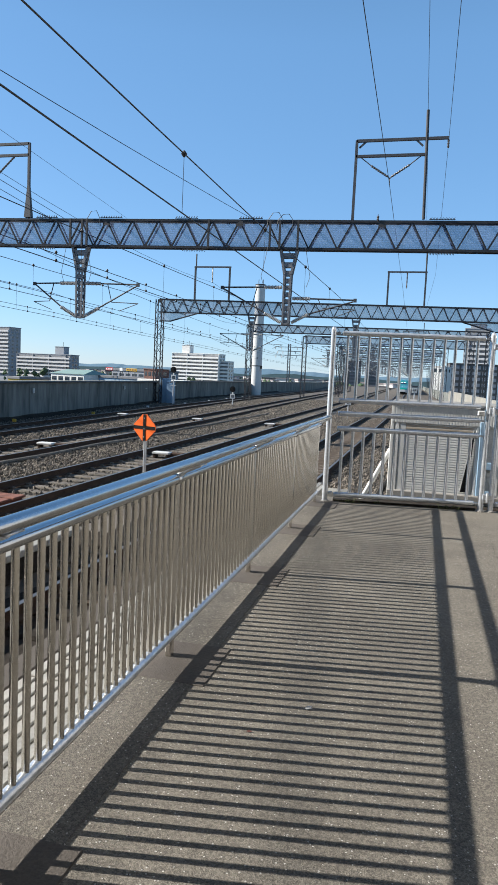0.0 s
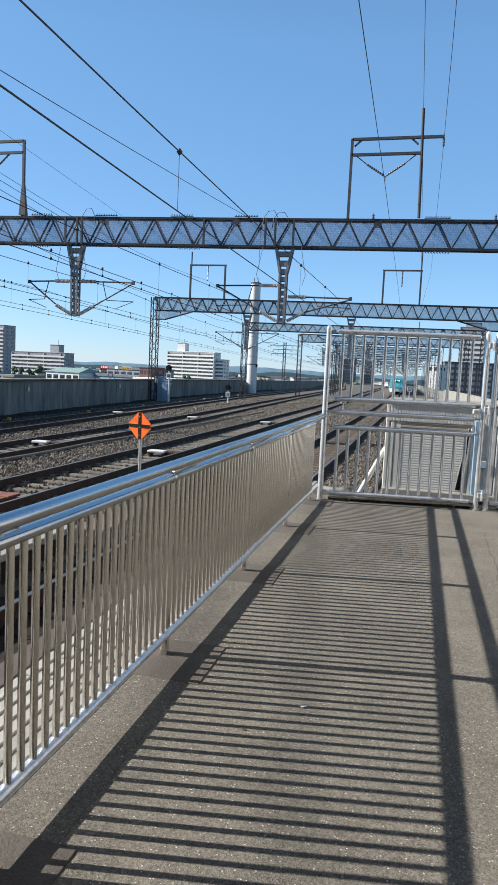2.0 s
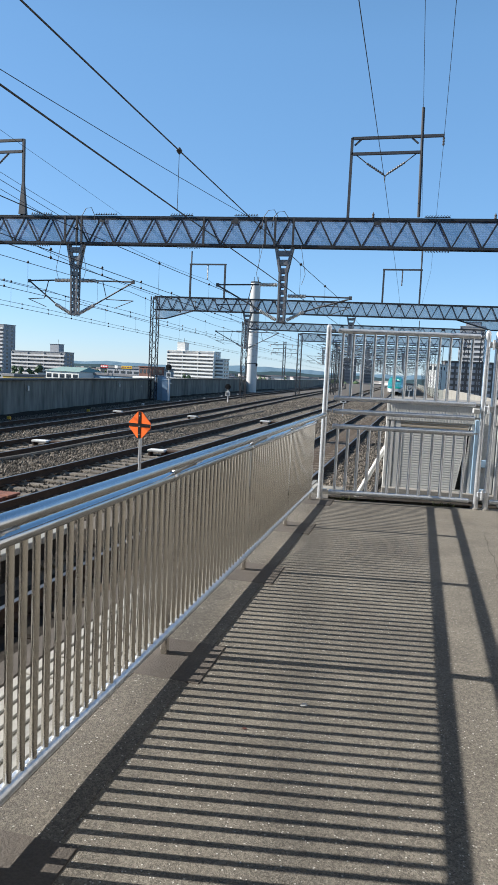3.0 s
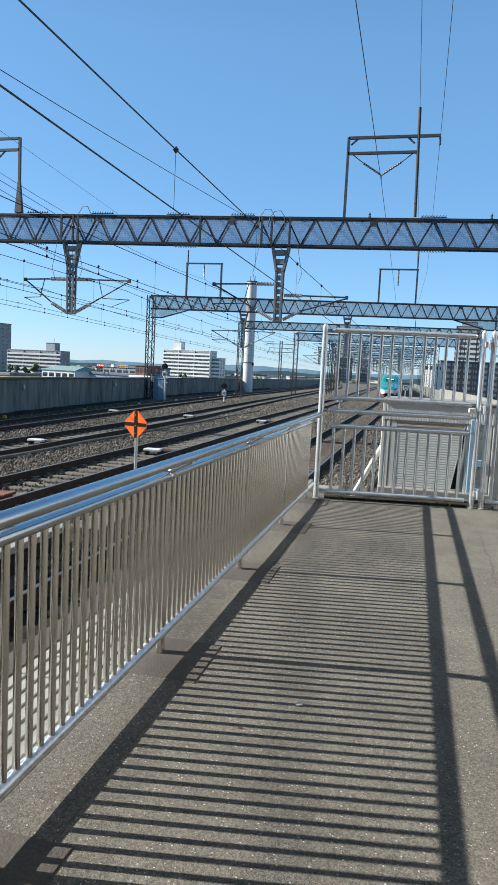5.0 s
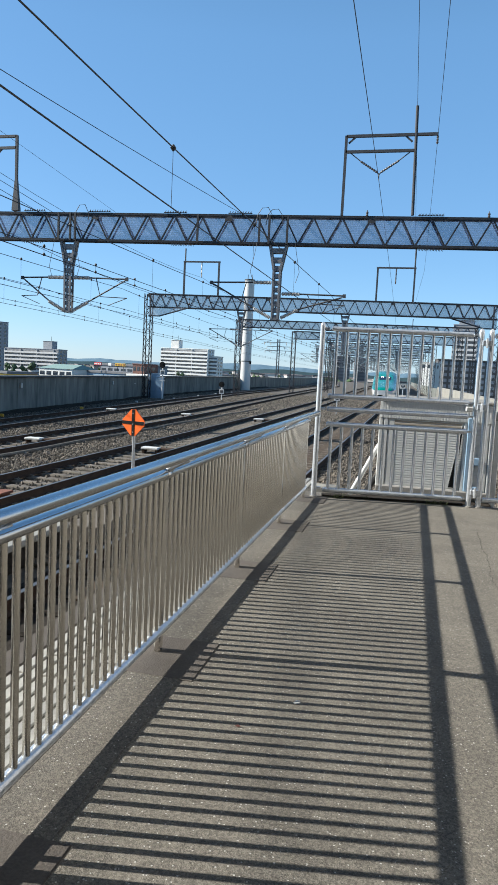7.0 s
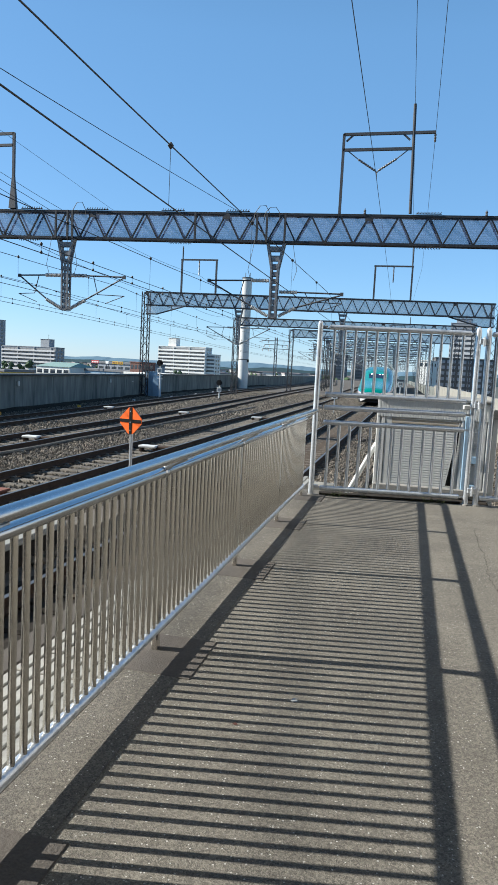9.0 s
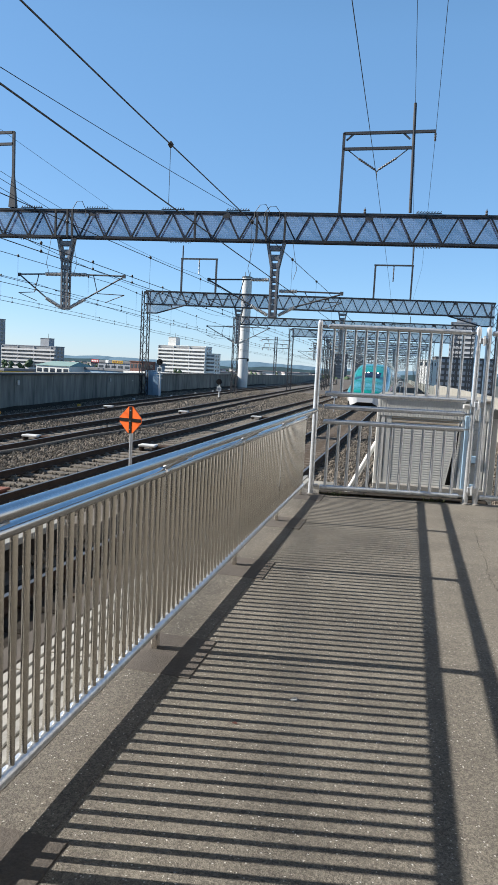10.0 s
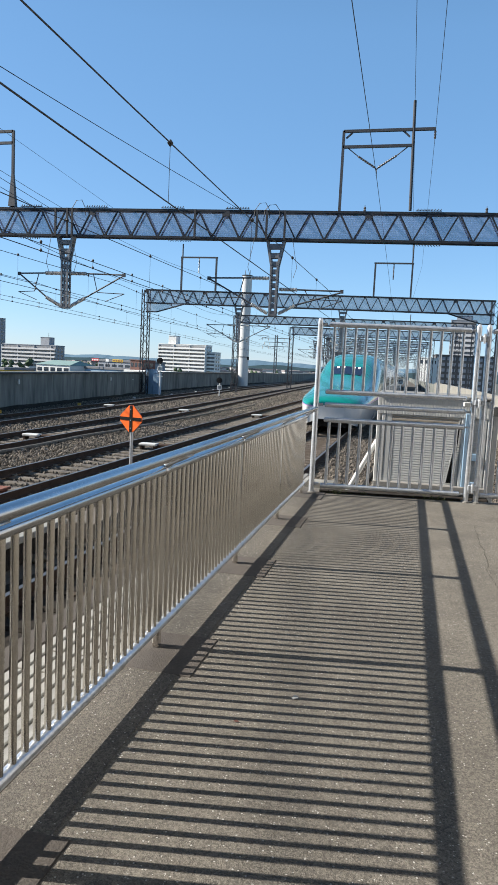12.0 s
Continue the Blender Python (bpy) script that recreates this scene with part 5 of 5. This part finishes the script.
def shop_signs():
    for x0, x1, m, lab in ((-147.6, -143.2, SIGNRED, "red shop sign board with pale bars"), (-140.2, -138.4, BALCONY, "white shop sign board"), (-137.1, -130.9, SIGNYEL, "yellow shop sign board with dark bars")):
        t = thing("shop_sign", lab, "sign", ((x0 + x1) / 2, 299.5, 1.2), "shop signs", turn=-15)
        g = G()
        g.box((0, 0, 0.65), (x1 - x0, 0.3, 1.3), None, 0.05)
        part("panel", g, m, t)
        for e in (-0.3, 0.3):
            g = G()
            g.box((e * (x1 - x0), 0.2, -1.2), (0.2, 0.2, 2.4))
            part("leg", g, TRUSSDARK, t)
        if x1 - x0 > 3:
            for k in range(4):
                g = G()
                g.box((-(x1 - x0) * 0.36 + (x1 - x0) * 0.24 * k, -0.17, 0.65), ((x1 - x0) * 0.16, 0.04, 0.6))
                part("bar", g, BALCONY if m is SIGNRED else RUST, t)


shop_signs()


def far_town():
    """Low houses, trees and hills too far off to count."""
    rng = random.Random(8)
    walls, roofs = G(), G()
    for _ in range(760):
        y = rng.uniform(500, 1800)
        x = rng.uniform(-0.75, 0.0) * y
        if x > -0.02 * y:
            continue
        w, d, h = rng.uniform(7, 18), rng.uniform(7, 14), rng.uniform(6.5, 13.0)
        m = pose(0, 0, 0, 0, 0, rng.uniform(0, 90))
        walls.box((x, y, -12 + h / 2), (w, d, h), m)
        roofs.box((x, y, -12 + h + 0.5), (w + 0.8, d + 0.8, 1.0), m)
    tw = mat("house_walls", (0.52, 0.50, 0.47), (0.36, 0.35, 0.34), 0.1, 1, 0.9, bump=0, vary=0.4, island=True)
    tr = mat("house_roofs", (0.26, 0.24, 0.24), (0.16, 0.13, 0.13), 0.1, 1, 0.8, bump=0, vary=0.5, island=True)
    h = tagged(part("far_houses", walls, tw), "low pale houses of the distant town", "houses", kind="stuff")
    tagged(part("far_roofs", roofs, tr, h, "grey and brown house roofs"), kind="stuff")
    g = G()
    for _ in range(700):
        y = rng.uniform(380, 1900)
        x = rng.uniform(-0.75, -0.02) * y
        r = rng.uniform(1.5, 4.0)
        for _ in range(4):
            c = Vector((x + rng.uniform(-r, r), y + rng.uniform(-r, r), -12 + rng.uniform(2, 10.5)))
            n = 6
            vs = [c + Vector((math.cos(a) * r * rng.uniform(0.5, 0.9), math.sin(a) * r * rng.uniform(0.5, 0.9), rng.uniform(-0.3, 0.3) * r)) for a in (2 * math.pi * k / n for k in range(n))]
            vs += [c + Vector((0, 0, r * rng.uniform(0.6, 1.0))), c - Vector((0, 0, r * 0.8))]
            g.add(vs, [(k, (k + 1) % n, n) for k in range(n)] + [((k + 1) % n, k, n + 1) for k in range(n)])
    tm = mat("far_foliage", (0.07, 0.11, 0.05), (0.035, 0.06, 0.03), 0.3, 2, 0.95, bump=0, vary=0.4, island=True)
    tagged(part("far_trees", g, tm), "dark green trees of the distant town", "trees", kind="stuff")
    # haze is put into the ridge colours, paler and bluer on the far one
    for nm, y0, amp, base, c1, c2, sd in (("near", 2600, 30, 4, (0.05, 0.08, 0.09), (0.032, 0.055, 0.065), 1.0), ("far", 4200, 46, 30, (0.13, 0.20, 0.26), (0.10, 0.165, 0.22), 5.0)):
        g = G()
        n = 160
        vs = []
        for i in range(n + 1):
            x = -5200 + 6600 * i / n
            k = noise.noise(Vector((x / 700, sd, 0))) * 0.6 + noise.noise(Vector((x / 160, sd, 3))) * 0.25 + noise.noise(Vector((x / 50, sd, 9))) * 0.10
            top = base + amp * (0.35 + k)
            vs += [(x, y0, -12), (x, y0 + 250, max(-8, top)), (x, y0 + 500, -12)]
        g.add(vs, [(3 * i + a, 3 * i + 3 + a, 3 * i + 4 + a, 3 * i + 1 + a) for i in range(n) for a in (0, 1)])
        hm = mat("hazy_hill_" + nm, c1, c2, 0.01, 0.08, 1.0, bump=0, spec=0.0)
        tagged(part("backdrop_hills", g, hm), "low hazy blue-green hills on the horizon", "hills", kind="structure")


far_town()


# ---- small things on the platform ----
def litter():
    g = G()
    g.add([(0, 0, 0.004), (0.03, 0.004, 0.006), (0.035, 0.02, 0.01), (0.012, 0.026, 0.012), (-0.006, 0.014, 0.006)], [(0, 1, 2, 3, 4)])
    g.add([(0.0, 0.0, 0.001), (0.03, 0.004, 0.001), (0.035, 0.02, 0.001), (0.012, 0.026, 0.001)], [(3, 2, 1, 0)])
    o = part("paper_scrap", g, WHITEPAINT)
    o.location = (-0.366, 2.575, 0.003)
    o.rotation_euler = (0.0, -0.12, 0.3)
    o.scale = (0.7, 0.55, 0.8)
    tagged(o, "small white paper scrap on the asphalt", "litter")
    g = G()
    g.add([(0, 0, 0.004), (0.02, 0.006, 0.012), (0.04, 0.0, 0.005), (0.02, -0.008, 0.004), (0.02, 0.0, 0.0)], [(0, 3, 2, 1), (0, 1, 4), (1, 2, 4), (2, 3, 4), (3, 0, 4)])
    o = part("dry_leaf", g, mat("leaf_brown", (0.10, 0.028, 0.018), (0.06, 0.018, 0.012), 30, 200, 0.7))
    o.location = (-0.55, 2.34, 0)
    o.scale = (0.6, 0.6, 0.8)
    tagged(o, "small curled brown leaf on the asphalt", "leaf")


def weeds():
    """Grass tufts along the platform end under the gate."""
    rng = random.Random(4)
    g = G()
    for cx, n, sp in ((-0.72, 46, 0.10), (0.30, 44, 0.09), (-0.30, 5, 0.2)):
        for _ in range(n):
            x = cx + rng.gauss(0, sp)
            y = 7.42 + 0.136 * (x + 0.1) + rng.uniform(-0.05, 0.05)
            h, a = rng.uniform(0.015, 0.05), rng.uniform(0, 6.28)
            d = Vector((math.cos(a), math.sin(a), 0))
            w = Vector((-d.y, d.x, 0)) * 0.004
            p = Vector((x, y, 0))
            g.add([p - w, p + w, p + d * h * 0.4 + Vector((0, 0, h * 0.7)), p + d * h + Vector((0, 0, h))], [(0, 1, 2), (1, 3, 2)])
    m = mat("grass", (0.07, 0.09, 0.03), (0.035, 0.045, 0.015), 20, 90, 0.8, bump=0)
    tagged(part("weeds", g, m), "small green weeds along the platform end", "weeds", kind="stuff")


weeds()


def cracks():
    """Fine cracks in the asphalt, thin dark ribbons in shallow relief."""
    for pts, w in (([(0.645, 6.30), (0.625, 5.72), (0.635, 5.20), (0.605, 4.75), (0.63, 4.39)], 0.0017),):
        g = G()
        fine = []
        for a, b in zip(pts[:-1], pts[1:]):
            for k in range(12):
                u = k / 12
                x, y = a[0] + (b[0] - a[0]) * u, a[1] + (b[1] - a[1]) * u
                j = noise.noise(Vector((x * 40, y * 40, 2)))
                fine.append((x + j * 0.022, y + j * 0.01, 0.0008))
        g.sweep(fine, [(-w / 2, 0), (w / 2, 0), (0, 0.0012)])
        o = part("crack", g, DARKBROWN)
        o.parent = bpy.data.objects["platform"]


cracks()


def rusty_plate():
    t = thing("rusty_cover", "rust-red cover board lying between the rails", "cover", (-8.0, 11.4, BED_Z))
    for k in range(2):
        g = G()
        g.box((-0.05, -0.25 + 0.5 * k, 0.17), (1.15, 0.42, 0.05), None, 0.012)
        part("board", g, RUST, t)
    for e in (-0.4, 0.4):
        g = G()
        g.box((e, 0, 0.075), (0.1, 0.9, 0.15), None, 0.01)
        part("batten", g, RUST, t)


rusty_plate()
litter()


# ---- train ----
def train_profile(s):
    wl = float(np.interp(s, [0, 0.06, 0.2, 0.5, 1.0, 2, 4, 7, 10], [0.62, 0.84, 1.04, 1.22, 1.36, 1.50, 1.60, 1.66, 1.675]))
    zb = float(np.interp(s, [0, 1, 4, 8, 12], [1.05, 1.16, 1.25, 1.28, 1.30]))
    zt = float(np.interp(s, [0, 0.06, 0.2, 0.5, 1.0, 2, 4, 6, 7.5, 9, 10.5, 12, 14], [1.10, 1.20, 1.32, 1.45, 1.55, 1.70, 1.92, 2.26, 2.72, 3.22, 3.50, 3.62, 3.65]))
    z0 = float(np.interp(s, [0, 0.06, 0.2, 0.6, 2], [0.52, 0.40, 0.32, 0.24, 0.15]))
    ex = float(np.interp(s, [0, 3, 6, 8, 10, 13], [2.2, 2.3, 2.7, 3.3, 3.8, 4.0]))
    return wl, zb, zt, z0, ex


def train_point(s, u):
    """u 0: roof line, 1: belt on the right flank, -1 on the left; beyond that the skirt to +-2."""
    wl, zb, zt, z0, ex = train_profile(s)
    sg, a = (1 if u >= 0 else -1), abs(u)
    if a <= 1:
        th = a * math.pi / 2
        return (sg * wl * abs(math.sin(th)) ** (2 / ex), s, zb + (zt - zb) * abs(math.cos(th)) ** (2 / ex))
    k = a - 1
    return (sg * wl * (1 - 0.12 * k * k), s, zb + (z0 - zb) * k)


def train_patch(g, ss, us, off=0.0):
    vs = []
    for s in ss:
        c = Vector((0, s, 1.2))
        for u in us:
            p = Vector(train_point(s, u))
            d = (p - c)
            d.y = 0
            vs.append(p + d.normalized() * off + Vector((0, -off, 0)))
    n = len(us)
    g.add(vs, [(i * n + k, i * n + k + 1, (i + 1) * n + k + 1, (i + 1) * n + k) for i in range(len(ss) - 1) for k in range(n - 1)])
    return g


def lin(a, b, n):
    return [a + (b - a) * i / (n - 1) for i in range(n)]


def build_train():
    t = thing("bullet_train", "emerald green and white high-speed train with a long pointed nose", "train", (0, 0, 0))
    nose_s = [0, 0.06, 0.12, 0.2, 0.35, 0.5, 0.75, 1.0, 1.4, 2, 3, 4, 5, 6, 6.75, 7.5, 8.25, 9, 9.75, 10.5, 11.25, 12, 13, 14, 15]
    g = G()
    train_patch(g, nose_s, lin(-0.985, 0.985, 33))
    part("nose_hood", g, TEAL, t, "glossy emerald green hood and roof", True)
    g = G()
    train_patch(g, nose_s, lin(-2, -1.03, 8))
    train_patch(g, nose_s, lin(1.03, 2, 8))
    a = [train_point(0, u) for u in lin(-2, 2, 41)]
    g.add(a, [tuple(range(41))])
    part("nose_skirt", g, TRAINWHITE, t, "white lower nose and skirt", True)
    g = G()
    train_patch(g, nose_s, lin(-1.03, -0.985, 3))
    train_patch(g, nose_s, lin(0.985, 1.03, 3))
    part("side_band", g, VIOLET, t, "thin violet band", True)
    g = G()
    train_patch(g, lin(6.55, 7.9, 9), lin(-0.2, 0.2, 13), 0.012)
    part("windscreen", g, SCREEN, t, "dark curved windscreen", True)
    for u in (-0.15, -0.065, 0.025, 0.11):
        g = G()
        train_patch(g, lin(7.66, 7.8, 3), lin(u * 0.8, u * 0.8 + 0.032, 3), 0.022)
        part("headlight", g, HEADLIGHT, t, "lit white headlight")
    g = G()
    g.box((0, 7.5, 0.35), (2.6, 13.5, 0.4))
    part("underframe", g, UNDER, t, "dark underframe")
    def car(y0, y1, name):
        c = G()
        up = [train_point(14, u) for u in lin(-0.62, 0.62, 23)]
        c.add([(x, y, z) for y in (y0, y1) for x, _, z in up], [(k, k + 1, 24 + k, 23 + k) for k in range(22)])
        part(name + "_roof", c, TEAL, t, "emerald green roof", True)
        c = G()
        for a, b in ((-2, -0.62), (0.62, 2)):
            sd = [train_point(14, u) for u in lin(a, b, 15)]
            c.add([(x, y, z) for y in (y0, y1) for x, _, z in sd], [(k, k + 1, 16 + k, 15 + k) for k in range(14)])
        ends = [train_point(14, u) for u in lin(-2, 2, 41)]
        c.add([(x, y0 + 0.01, z) for x, _, z in ends], [tuple(range(41))])
        c.add([(x, y1 - 0.01, z) for x, _, z in ends], [tuple(range(41))])
        side = part(name, c, TRAINWHITE, t, "white car body", True)
        for sg in (-1, 1):
            w = G()
            for k in range(int((y1 - y0 - 4) / 1.05)):
                w.box((sg * 1.672, y0 + 2.4 + 1.05 * k, 2.05), (0.02, 0.55, 0.6), None)
            tagged(part("window_row", w, GLASS, side, "row of dark windows"), kind="stuff")
        c = G()
        c.box((0, (y0 + y1) / 2, 0.5), (2.7, y1 - y0 - 0.6, 0.7))
        part("underframe", c, UNDER, t, "dark underframe")
    car(15.0, 26.0, "leading_car")
    for k in range(5):
        car(26.5 + 25 * k, 51.0 + 25 * k, "car")
    return t


train = build_train()


def train_y(t):
    u = 12.0 - t
    return 29.0 + 11.3 * u + 0.09 * u * u


def motions():
    rows = []
    for k in range(25):
        t = k * 0.5
        y = train_y(t)
        f = TRACKS[0]
        x = f(y)
        a = math.degrees(math.atan2(f(y + 24) - f(y), 24))
        rows.append((t, pose(x, y, RAIL_Z, 0, 0, -a)))
    walk(train, rows)


motions()
